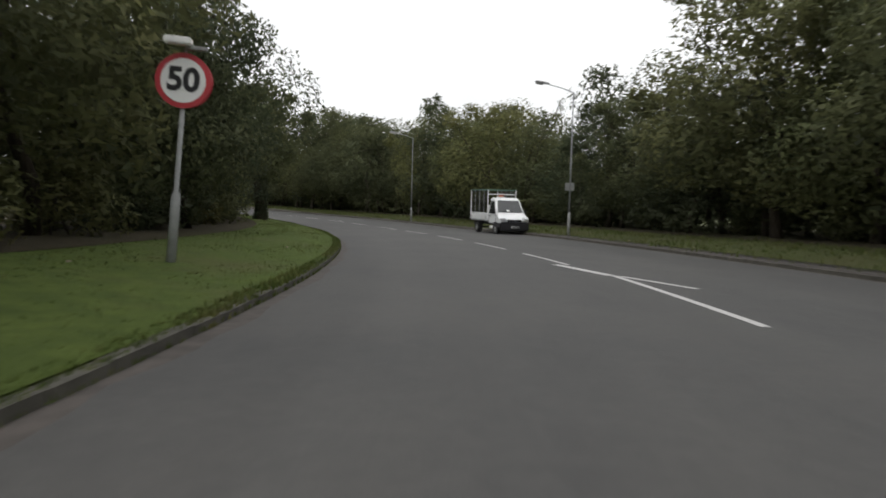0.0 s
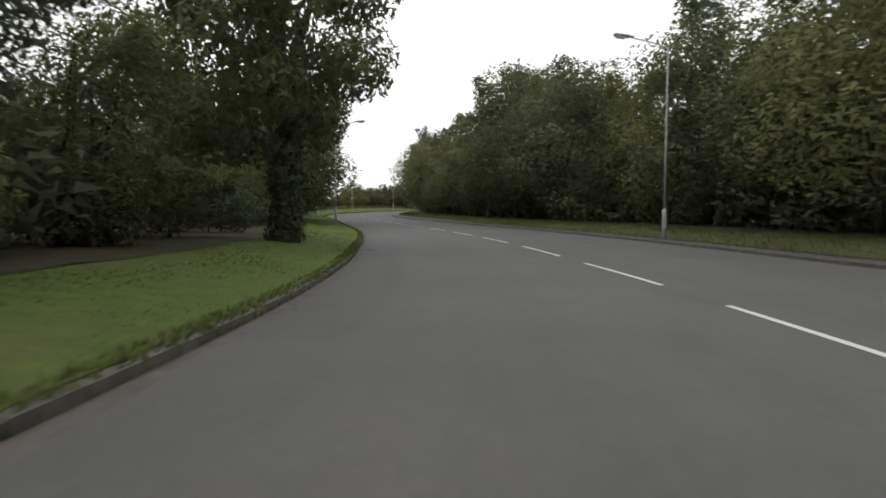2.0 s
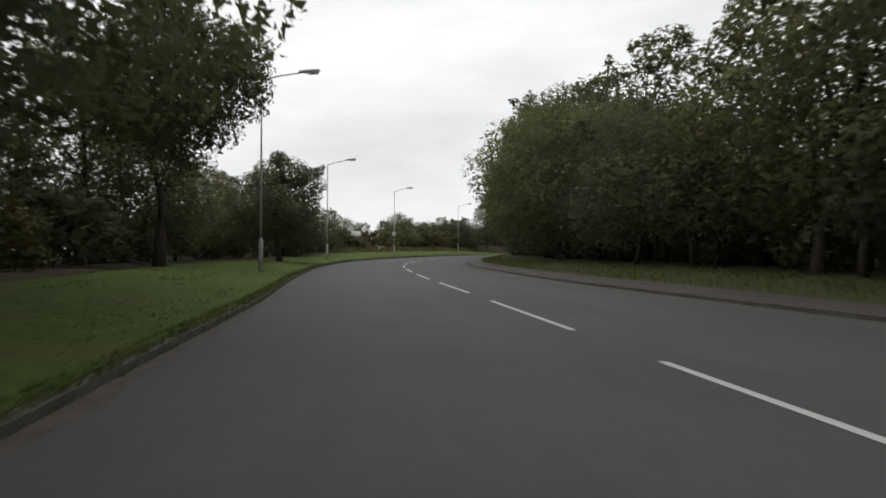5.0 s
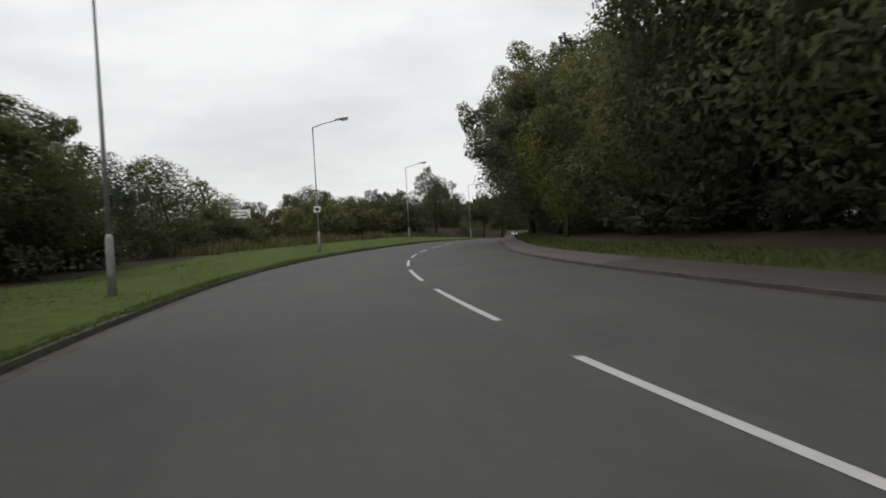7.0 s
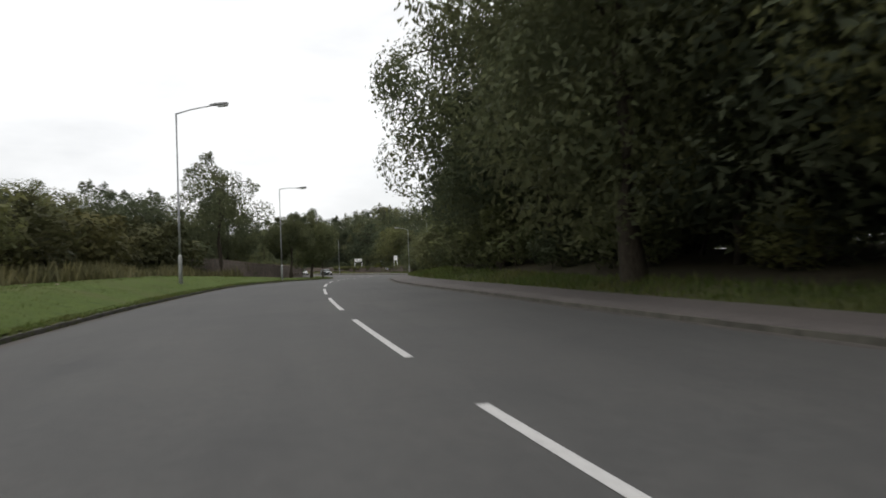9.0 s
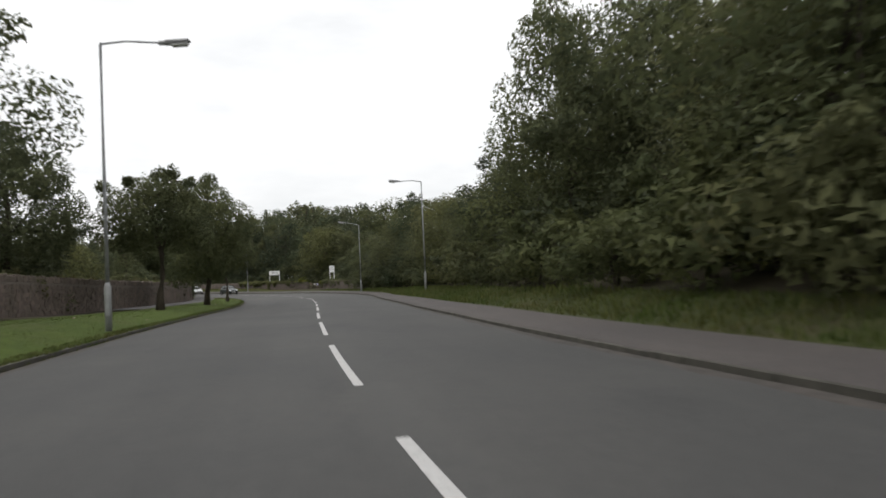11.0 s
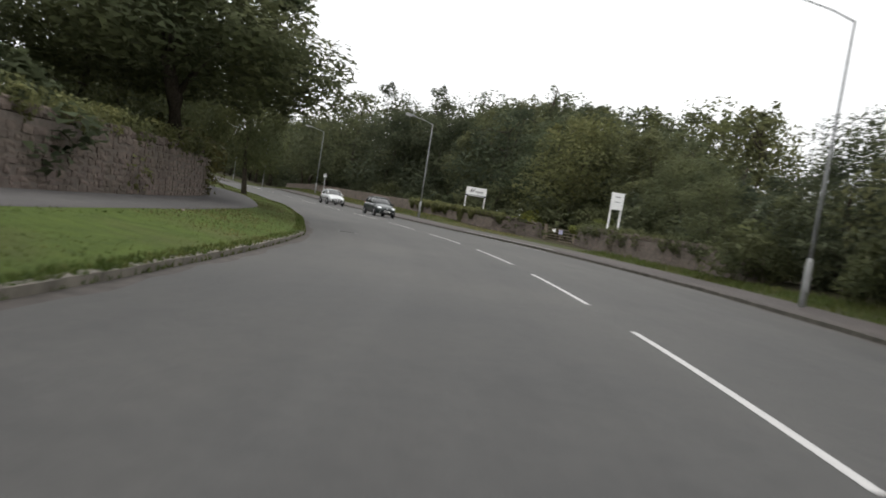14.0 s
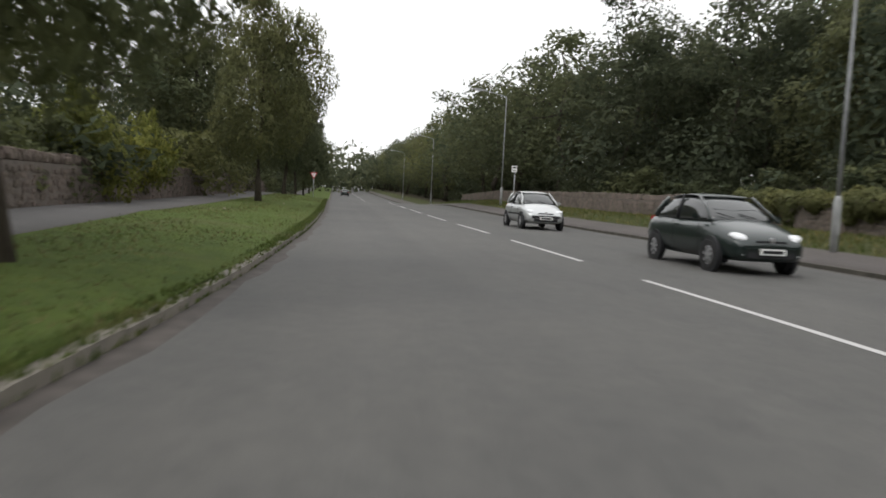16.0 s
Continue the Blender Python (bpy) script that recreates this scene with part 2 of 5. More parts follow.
M_SIGNB = plain("sign_black", (0.012, 0.012, 0.013), 0.5, vary=0.1)
M_ALLOY = plain("alloy_wheel", (0.42, 0.42, 0.43), 0.35, 0.7, vary=0.1)
M_TIMBER = plain("weathered_timber", (0.20, 0.165, 0.125), 0.9, vary=0.3, scale=6)
M_NAVY = plain("navy_paint", (0.02, 0.025, 0.06), 0.5)
M_BLUE = plain("notice_blue", (0.38, 0.38, 0.52), 0.6)


def car_paint(name, col, metal=0.0, rough=0.28):
    s = Shader(name, rough, metal, 0.5)
    s.b.inputs["Coat Weight"].default_value = 0.6
    s.b.inputs["Coat Roughness"].default_value = 0.06
    n = s.noise(1.2, 4)
    s.colour(s.ramp(n, [(0.3, tuple(c * 0.9 for c in col)), (0.7, tuple(c * 1.08 for c in col))]))
    return s.mat


M_VAN = car_paint("van_white", (0.72, 0.73, 0.73))
M_SILVER = car_paint("car_silver", (0.50, 0.51, 0.51), 0.55, 0.32)
M_GREEN = car_paint("car_dark_green", (0.006, 0.014, 0.012), 0.1)


def dark_glass():
    s = Shader("window_glass", 0.04, 0, 0.9)
    s.colour(s.ramp(s.noise(2, 2), [(0.3, (0.012, 0.014, 0.014)), (0.7, (0.030, 0.034, 0.034))]))
    return s.mat


M_GLASS = dark_glass()


def clear_lamp():
    s = Shader("headlamp_glass", 0.12, 0.0, 0.7)
    s.colour(s.ramp(s.noise(22, 3), [(0.35, (0.55, 0.56, 0.57)), (0.65, (0.86, 0.87, 0.88))]))
    return s.mat


M_HEAD = clear_lamp()
M_AMBER = plain("amber_lens", (0.60, 0.14, 0.03), 0.25)
M_MESH = plain("cage_mesh_green", (0.10, 0.17, 0.13), 0.6)

# ---- the line of the road, in strides of 9 m along the centre line ----
CENTRE = [
    (-1.03, -60.42),
    (3.42, -42.98),
    (5.87, -25.14),
    (6.28, -7.15),
    (4.65, 10.78),
    (1.06, 28.11),
    (-4.75, 45.25),
    (-12.35, 61.55),
    (-21.35, 77.06),
    (-31.34, 92.18),
    (-41.55, 107.16),
    (-51.71, 122.12),
    (-61.19, 137.54),
    (-69.07, 153.64),
    (-75.09, 170.46),
    (-79.39, 187.91),
    (-82.60, 205.69),
    (-84.61, 223.50),
    (-85.47, 241.23),
    (-85.88, 258.99),
    (-86.39, 276.72),
    (-87.63, 294.61),
    (-91.35, 311.91),
    (-98.41, 328.33),
    (-107.58, 343.82),
    (-117.22, 359.01),
    (-126.85, 374.21),
    (-136.48, 389.42),
    (-146.11, 404.63),
    (-155.74, 419.84),
    (-165.36, 435.05),
    (-174.98, 450.27),
    (-184.60, 465.48),
    (-194.22, 480.69),
    (-203.84, 495.91),
    (-213.46, 511.12),
    (-223.08, 526.34),
    (-232.70, 541.55),
    (-242.31, 556.77),
    (-251.93, 571.98),
    (-261.55, 587.19),
    (-271.17, 602.41),
    (-280.79, 617.62),
    (-290.41, 632.84),
    (-300.02, 648.05),
]
K0, KSTEP = -9.0, 2.0
LEVEL = [
    (-9, 2.2), (-4, 1.4), (-2, 1.02), (-1, 0.81), (0, 0.59), (1, 0.4), (2, 0.24), (3, 0.1), (4, 0.0), (6, -0.06), (9, -0.12), (12, -0.01), (15, 0.07), (18, 0.21), (20, 0.32), (22, 0.49), (24, 0.56), (25, 0.51), (26, 0.42), (27, 0.34), (28, 0.22), (29, 0.11), (30, -0.03), (31, -0.15), (32, -0.25), (33, -0.32), (34, -0.35), (36, -0.35), (38, -0.32), (40, -0.22), (42, -0.05), (44, 0.15), (48, -0.6), (54, 0.2), (62, 1.5), (72, 2.7), (80, 2.6),
]


def smooth(points, step):
    """Catmull-Rom through evenly numbered points, sampled at the given step."""
    p = np.array(points, float)
    p = np.vstack([2 * p[0] - p[1], p, 2 * p[-1] - p[-2]])
    out = []
    for i in range(1, len(p) - 2):
        for u in np.arange(0, 1 - 1e-9, step):
            a, b, c, d = p[i - 1], p[i], p[i + 1], p[i + 2]
            out.append(0.5 * (2 * b + (c - a) * u + (2 * a - 5 * b + 4 * c - d) * u * u + (3 * b - a - 3 * c + d) * u**3))
    out.append(p[-2])
    return np.array(out)


LINE = smooth(CENTRE, 0.05)
LK = K0 + 0.05 * KSTEP * np.arange(len(LINE))
TAN = np.gradient(LINE, axis=0)
TAN /= np.linalg.norm(TAN, axis=1)[:, None]
KMIN, KMAX = LK[0], LK[-1]


def table(rows):
    ks, vs = zip(*rows)
    return lambda k: np.interp(k, ks, vs)


level = table(LEVEL)
kerb_l = table([(-9, -6.5), (-1.2, -6.4), (0.3, -6.5), (5, -6.5), (7, -6.0), (9, -5.8), (11, -5.4), (13, -5.6), (16, -6.0), (18, -6.4), (20, -6.6), (22.3, -5.9), (24, -5.7), (27, -5.75), (28.3, -5.85), (29.5, -5.75), (31, -5.95), (32, -6.35), (33, -6.55), (34.3, -6.45), (35, -6.8), (36, -6.78), (37.4, -6.44), (38.3, -6.15), (39, -5.92), (41, -5.6), (90, -5.4)])
kerb_r = table([(-9, 6.6), (-1, 6.6), (1, 7.2), (2, 7.6), (4.4, 7.2), (7, 7.0), (9, 7.0), (11, 5.7), (12, 5.1), (14, 5.05), (16, 5.3), (18, 5.4), (20, 5.6), (22, 4.8), (23.7, 3.95), (26, 4.2), (28, 4.55), (30, 5.05), (31.4, 5.5), (33, 6.7), (34.5, 7.2), (36, 7.0), (37.4, 5.9), (39, 6.0), (41, 5.6), (90, 5.4)])
bank_r = table([(-9, 0.2), (10, 0.2), (13, 0.3), (20, 0.4), (23, 0.9), (31, 0.9), (34, 0.5), (35.5, 0.1), (36.3, 0.0), (38.2, 0.0), (39, 0.1), (90, 0.1)])
bank_l = table([(-9, 0.2), (12, 0.2), (18, 0.1), (90, 0.1)])
shoulder_l = table([(-9, 0.25), (17, 0.25), (19, 0.7), (24, 0.7), (27, 0.45), (29, 0.25), (90, 0.25)])
KERB_UP = 0.09


def along(k):
    return np.array([np.interp(k, LK, LINE[:, 0]), np.interp(k, LK, LINE[:, 1])])


def heading(k):
    t = np.array([np.interp(k, LK, TAN[:, 0]), np.interp(k, LK, TAN[:, 1])])
    return t / np.linalg.norm(t)


def rise(k, lat):
    """Height of the ground over the road's own level."""
    l, r = kerb_l(k), kerb_r(k)
    out = np.where(lat < l, l - lat, np.where(lat > r, lat - r, 0.0))
    bank = np.where(lat < 0, bank_l(k), bank_r(k))
    up = KERB_UP + np.where(lat < 0, shoulder_l(k), 0.25) * np.clip(out / 2.5, 0, 1) + bank * np.clip((out - 2.0) / 5.0, 0, 1)
    # the grass climbs to the foot of the right-hand wall
    up = up + np.where(lat > 0, 0.3, 0.0) * np.clip((out - 1.4) / 1.8, 0, 1) * np.clip((k - 38.0) / 0.6, 0, 1)
    return np.where(out > 0.001, up, 0.0)


def spot(k, lat, dz=0.0):
    """The place on the ground at stride k, lat metres to the right of the centre line."""
    p, t = along(k), heading(k)
    return Vector((p[0] + t[1] * lat, p[1] - t[0] * lat, float(level(k) + rise(k, lat)) + dz))


def yaw_at(k):
    """Degrees about z that turn +y into the way of the road."""
    t = heading(k)
    return math.degrees(math.atan2(-t[0], t[1]))


# ---- mesh helpers ----
def raw(name, verts, faces, mat, parent=None, smooth_faces=False):
    me = bpy.data.meshes.new(name)
    me.from_pydata([tuple(map(float, v)) for v in verts], [], faces)
    me.materials.append(mat)
    if smooth_faces:
        me.polygons.foreach_set("use_smooth", [True] * len(me.polygons))
    ob = new(name, me)
    if parent:
        ob.parent = parent
    return ob


def part(name, bm, mat, parent=None, label="", soft=False):
    me = bpy.data.meshes.new(name)
    bm.normal_update()
    bm.to_mesh(me)
    bm.free()
    me.materials.append(mat)
    if soft:
        me.polygons.foreach_set("use_smooth", [True] * len(me.polygons))
    ob = new(name, me)
    if parent:
        ob.parent = parent
    if label:
        ob["label"] = label
    return ob


def box(bm, size, at=(0, 0, 0), turn=None, bevel=0.0):
    m = Matrix.Translation(at) @ (turn or Matrix.Identity(4)) @ Matrix.Diagonal((*size, 1))
    r = bmesh.ops.create_cube(bm, size=1, matrix=m)
    if bevel:
        es = list({e for v in r["verts"] for e in v.link_edges})
        bmesh.ops.bevel(bm, geom=es, offset=bevel, segments=2, affect="EDGES", clamp_overlap=True)
    return bm


def tube(bm, points, radii, sides=8, cap=True):
    rings = []
    pts = [Vector(p) for p in points]
    for i, p in enumerate(pts):
        d = (pts[min(i + 1, len(pts) - 1)] - pts[max(i - 1, 0)]).normalized()
        q = d.to_track_quat("Z", "Y")
        r = radii[i] if isinstance(radii, (list, tuple)) else radii
        rings.append([bm.verts.new(p + q @ Vector((r * math.cos(a), r * math.sin(a), 0))) for a in [2 * math.pi * s / sides for s in range(sides)]])
    for a, b in zip(rings, rings[1:]):
        for s in range(sides):
            bm.faces.new((a[s], a[(s + 1) % sides], b[(s + 1) % sides], b[s]))
    if cap:
        bm.faces.new(list(reversed(rings[0])))
        bm.faces.new(rings[-1])
    return bm


def solid(*shapes):
    bm = bmesh.new()
    for s in shapes:
        s(bm)
    return bm


def boxes(*items, bevel=0.0):
    bm = bmesh.new()
    for size, at in items:
        box(bm, size, at, bevel=bevel)
    return bm


def anchor(name, m, label, category, group=""):
    ob = new(name)
    ob.empty_display_size = 0.3
    ob.matrix_world = m
    return tagged(ob, label, category, group)


def ribbon(name, ks, lats, lift, mat, label, category, uneven=0.0):
    """A strip of ground that follows the road; lats is a list of functions of k, lift one of (k, lat)."""
    verts, faces, n = [], [], len(lats)
    for k in ks:
        p, t = along(k), heading(k)
        for f in lats:
            lat = float(f(k))
            z = float(level(k)) + float(lift(k, lat))
            if uneven:
                z += uneven * noise.noise((k * 9.0 / 2.0, lat / 2.0, 0.0))
            verts.append((p[0] + t[1] * lat, p[1] - t[0] * lat, z))
    for i in range(len(ks) - 1):
        for j in range(n - 1):
            a = i * n + j
            faces.append((a, a + 1, a + n + 1, a + n))
    ob = raw(name, verts, faces, mat, smooth_faces=True)
    uv = ob.data.uv_layers.new(name="run")
    flatuv = np.array([(float(f(k)), k * 9.0) for k in ks for f in lats], np.float32)
    order = np.empty(len(ob.data.loops), np.int32)
    ob.data.loops.foreach_get("vertex_index", order)
    uv.data.foreach_set("uv", flatuv[order].ravel())
    return tagged(ob, label, category, kind="structure")


# ---- ground, road, kerbs, verges ----
KS = np.arange(-8.0, 78.01, 0.25)


def make_ground():
    xs = np.r_[-3000, -1500, -800, -500, -380, np.arange(-300, 121, 5.0), 180, 260, 400, 800, 1500, 3000]
    ys = np.r_[-3000, -1500, -700, -350, -200, np.arange(-110, 721, 5.0), 800, 950, 1200, 1800, 3000]
    gx, gy = np.meshgrid(xs, ys)
    pts = np.stack([gx.ravel(), gy.ravel()], 1)
    sub, sk = LINE[::4], LK[::4]
    z = np.empty(len(pts))
    for i in range(0, len(pts), 2000):
        d = np.linalg.norm(pts[i : i + 2000, None] - sub[None], axis=2)
        j, m = d.argmin(1), d.min(1)
        near = np.clip((34 - m) / 8, 0, 1)
        z[i : i + 2000] = np.interp(sk[j], [r[0] for r in LEVEL], [r[1] for r in LEVEL]) * np.clip(1.6 - m / 250, 0, 1) + 0.35 - 0.85 * near
    nx = len(xs)
    faces = [(r * nx + c, r * nx + c + 1, (r + 1) * nx + c + 1, (r + 1) * nx + c) for r in range(len(ys) - 1) for c in range(nx - 1)]
    ob = raw("ground", np.c_[pts, z], faces, M_ROUGH, smooth_faces=True)
    tagged(ob, "rough grass and woodland ground reaching the horizon", "ground", kind="structure")


make_ground()
flat = lambda k, lat: 0.0
camber = lambda k, lat: 0.045 * (1 - min(1.0, abs(lat) / 6.5) ** 2) - 0.02
KT = np.arange(-8.0, 78.01, 0.08)
fray = lambda k: 0.24 + 0.05 * math.sin(9.1 * k) + 0.04 * math.sin(23.7 * k + 1) + 0.03 * math.sin(51.3 * k)
bed_l, bed_r = (lambda k: float(kerb_l(k)) + fray(k)), (lambda k: float(kerb_r(k)) - fray(k + 40))
road = ribbon("road", KT, [lambda k, f=f: bed_l(k) + (bed_r(k) - bed_l(k)) * f for f in (0, 0.1, 0.25, 0.4, 0.5, 0.6, 0.75, 0.9, 1)], camber, M_ROAD, "wide grey worn asphalt carriageway, damp and smooth", "road")
# grit along the channels
ribbon("trim", KT, [lambda k: kerb_l(k) - 0.03, bed_l], camber, M_CHANNEL, "dark gritty channel along the kerb", "gutter")
ribbon("trim", KT, [bed_r, lambda k: kerb_r(k) + 0.03], camber, M_CHANNEL, "dark gritty channel along the kerb", "gutter")


def make_kerb(name, edge, side, label, k0=-8.0, k1=60.0, mat=M_KERB):
    step = 0.1
    ks = np.arange(k0, k1 - 0.01, step)
    rng = random.Random(4)
    verts, faces = [], []
    prof = [(0, -0.1), (0, 0.085), (0.03, KERB_UP), (0.14, KERB_UP + 0.004), (0.14, -0.1)]
    for k in ks:
        a, b = k + 0.0008, k + step - 0.0008
        dz, dl = rng.uniform(-0.008, 0.008), rng.uniform(-0.008, 0.008)
        base = len(verts)
        for kk in (a, b):
            p, t = along(kk), heading(kk)
            for off, z in prof:
                lat = float(edge(kk)) + side * (off + dl)
                verts.append((p[0] + t[1] * lat, p[1] - t[0] * lat, float(level(kk)) + z + dz))
        n = len(prof)
        for j in range(n - 1):
            q = (base + j, base + j + 1, base + n + j + 1, base + n + j)
            faces.append(q if side > 0 else q[::-1])
        faces.append(tuple(base + j for j in range(n)))
        faces.append(tuple(base + n + j for j in reversed(range(n))))
    tagged(raw(name, verts, faces, mat), label, "kerb", kind="structure")


make_kerb("kerb_left", kerb_l, -1, "low dirty concrete kerb stones with grass creeping over", k1=31.0)
make_kerb("kerb_left", kerb_l, -1, "pale worn concrete kerb stones with grass creeping over", 31.0, 60.0, M_KERB_PALE)
make_kerb("kerb_right", kerb_r, 1, "low dirty concrete kerb stones beside the path")

edge_l = table([(-9, -11), (0, -11.3), (4, -10.3), (8, -9.8), (13, -11.3), (17, -11), (20, -10.5), (26, -10.3), (30, -10), (33, -9.6), (35.5, -8.7), (37, -9.0), (39, -10.2), (90, -10.2)])
path_r = table([(-9, 0.3), (9, 0.3), (11, 1.0), (20.5, 1.2), (35, 1.3), (38, 1.5), (45, 1.6), (90, 1.6)])
edge_r = table([(-9, 12.5), (5, 12.5), (9, 12), (13, 10), (16, 8.5), (20, 8.8), (23, 7.6), (26, 8.2), (30, 9.5), (33, 11), (36, 10), (90, 10)])
soil = lambda k, lat: float(rise(k, lat))
ribbon("verge_left", KS, [lambda k, o=o: kerb_l(k) - 0.13 + (edge_l(k) - kerb_l(k) + 0.13) * o for o in (0, 0.15, 0.3, 0.5, 0.75, 1)], soil, M_GRASS, "mown green grass verge beside the kerb", "grass", 0.03)
ribbon("path_left", KS[KS < 12.1], [lambda k: edge_l(k) - 1.7, lambda k: edge_l(k)], lambda k, lat: soil(k, lat) + 0.012, M_SOIL, "brown trodden path covered with leaf litter", "path", 0.02)
ribbon("pavement", KS[KS > 29], [lambda k: edge_l(k) - 2.2, lambda k: edge_l(k) - 1.1, lambda k: edge_l(k), lambda k: edge_l(k) + 0.04], lambda k, lat: soil(k, lat) + (0.025 if lat < edge_l(k) + 0.02 else -0.06), M_PATH, "grey tarmac footpath beside the stone wall", "path")
ribbon("ground_left", KS, [lambda k, o=o: edge_l(k) - o for o in (20, 12, 7, 4, 2, 0.02)], lambda k, lat: soil(k, lat) - (0.07 if k > 28 else 0.004), M_SOIL, "dark leaf litter under the trees", "ground", 0.1)
# this stretch lies under trees; their shade is painted by the darker tarmac
ribbon("path_right", KT[KT < 16.55], [lambda k: kerb_r(k) + 0.055, lambda k: kerb_r(k) + 0.09, lambda k: kerb_r(k) + 0.7, lambda k: kerb_r(k) + 0.14 + path_r(k)], lambda k, lat: soil(k, lat) + (0.014 if lat > kerb_r(k) + 0.06 else -0.03), M_PATH_SHADED, "tarmac footpath along the kerb, colour darkened for tree shade", "path")
ribbon("path_right", KT[KT > 16.45], [lambda k: kerb_r(k) + 0.055, lambda k: kerb_r(k) + 0.09, lambda k: kerb_r(k) + 0.7, lambda k: kerb_r(k) + 0.14 + path_r(k)], lambda k, lat: soil(k, lat) + (0.014 if lat > kerb_r(k) + 0.06 else -0.03), M_PINK, "reddish chipped tarmac footpath along the kerb", "path")
ribbon("verge_right", KS, [lambda k, o=o: kerb_r(k) + 0.13 + path_r(k) + (edge_r(k) - kerb_r(k) - 0.13 - path_r(k)) * o for o in (0, 0.2, 0.4, 0.7, 1)], lambda k, lat: soil(k, lat) - 0.002, M_ROUGH, "rough green grass strip in front of the hedge", "grass", 0.04)
ribbon("ground_right", KS, [lambda k, o=o: edge_r(k) + o for o in (0.02, 2, 4, 7, 12, 20)], lambda k, lat: soil(k, lat) - 0.006, M_SOIL, "dark leaf litter under the trees", "ground", 0.1)
# pale gravel mouth of the gated drive
ribbon("apron", np.arange(36.0, 37.3, 0.05), [lambda k: kerb_r(k) - 0.02, lambda k: kerb_r(k) + 1.2, lambda k: kerb_r(k) + 3.6], lambda k, lat: 0.13 + 0.03 * (lat - kerb_r(k)), M_APRON, "pale dusty drive mouth in front of the gate", "drive")


# ---- markings ----
def mark(name, k0, k1, lat, width, label, lat1=None):
    ks = np.linspace(k0, k1, max(3, int(abs(k1 - k0) * 9 / 0.6)))
    lat1 = lat if lat1 is None else lat1
    mid = lambda k: lat + (lat1 - lat) * (k - k0) / (k1 - k0)
    ob = ribbon(name, ks, [lambda k: mid(k) - width / 2, lambda k: mid(k) + width / 2], lambda k, l: camber(k, l) + 0.005, M_PAINT, label, "road marking")
    return ob


for i in range(0, 72):
    mark("centre_line", i - 6.0 / 9.0, i, 0.0, 0.115, "worn white painted centre line dash")
# deflection arrow painted before the first dash
mark("road_arrow", -1.86, -1.06, 0.0, 0.14, "worn white painted arrow shaft in the road", 0.17)
mark("road_arrow", -1.35, -1.07, 0.96, 0.15, "worn white painted arrow barb", 0.30)
mark("road_arrow", -1.05, -0.66, 0.12, 0.24, "worn white painted arrow head", -0.34)
mark("edge_line", 36.0, 37.35, 6.75, 0.12, "white edge line across the drive mouth", 5.95)


# ---- vegetation ----
def crown_mesh(name, lobes, count, size, mat, seed, core=0.2, droop=0.25, sides=4):
    rng = np.random.default_rng(seed)
    L = np.array(lobes, float)
    w = L[:, 3] ** 2
    n = int(count * 1.7)
    pick = rng.choice(len(L), n, p=w / w.sum())
    d = rng.normal(size=(n, 3))
    d /= np.linalg.norm(d, axis=1)[:, None]
    # ragged shell: twigs stick out, hollows fall in
    rad = 0.72 + 0.34 * rng.random(n) ** 0.8 + 0.10 * np.sin(7 * d[:, 0] + 5 * d[:, 2] + pick) * np.cos(6 * d[:, 1] + pick)
    p = L[pick, :3] + d * (L[pick, 3] * rad)[:, None] * np.array([1, 1, 0.85])
    dist = np.linalg.norm((p[:, None] - L[None, :, :3]) / np.array([1, 1, 0.85]), axis=2) / L[None, :, 3]
    dist[np.arange(n), pick] = 9
    keep = (dist.min(1) > 0.7) & (p[:, 2] > 0.05)
    p, d = p[keep][:count], d[keep][:count]
    m = int(count * core)
    pk = rng.choice(len(L), m, p=w / w.sum())
    dd = rng.normal(size=(m, 3))
    dd /= np.linalg.norm(dd, axis=1)[:, None]
    q = L[pk, :3] + dd * (L[pk, 3] * (0.30 + 0.34 * rng.random(m)))[:, None]
    q[:, 2] = np.maximum(q[:, 2], 0.25)
    s = np.r_[size * (0.6 + 0.8 * rng.random(len(p))), size * 1.4 * (0.8 + 0.5 * rng.random(m))]
    c, nrm = np.vstack([p, q]), np.vstack([d, dd])
    nrm = 0.7 * nrm + rng.normal(size=nrm.shape) * 0.55 + np.array([0, 0, 0.35])
    nrm /= np.linalg.norm(nrm, axis=1)[:, None]
    t = np.cross(nrm, rng.normal(size=nrm.shape))
    t[:, 2] -= droop * np.linalg.norm(t, axis=1)
    t -= nrm * (t * nrm).sum(1)[:, None]
    t /= np.linalg.norm(t, axis=1)[:, None] + 1e-9
    b = np.cross(nrm, t)
    u, v = t * s[:, None], b * (s * (0.42 + 0.2 * rng.random(len(s))))[:, None]
    if sides == 4:
        corners = [c - 0.02 * u - 0.5 * v, c + 0.6 * u + 0.06 * nrm * s[:, None], c + 0.05 * u + 0.5 * v, c - 0.5 * u]
    else:
        corners = [c - 0.45 * u - 0.5 * v, c + 0.7 * u, c - 0.35 * u + 0.62 * v]
    verts = np.stack(corners, 1).reshape(-1, 3)
    me = bpy.data.meshes.new(name)
    k = len(c)
    me.vertices.add(sides * k)
    me.vertices.foreach_set("co", verts.astype(np.float32).ravel())
    me.loops.add(sides * k)
    me.loops.foreach_set("vertex_index", np.arange(sides * k, dtype=np.int32))
    me.polygons.add(k)
    me.polygons.foreach_set("loop_start", np.arange(0, sides * k, sides, dtype=np.int32))
    me.update(calc_edges=True)
    me.materials.append(mat)
    # leaves of one clump bend round together
    clump = np.vstack([d, dd]) + 0.28 * nrm
    clump /= np.linalg.norm(clump, axis=1)[:, None]
    me.normals_split_custom_set_from_vertices(np.repeat(clump, sides, axis=0).astype(np.float32))
    return me


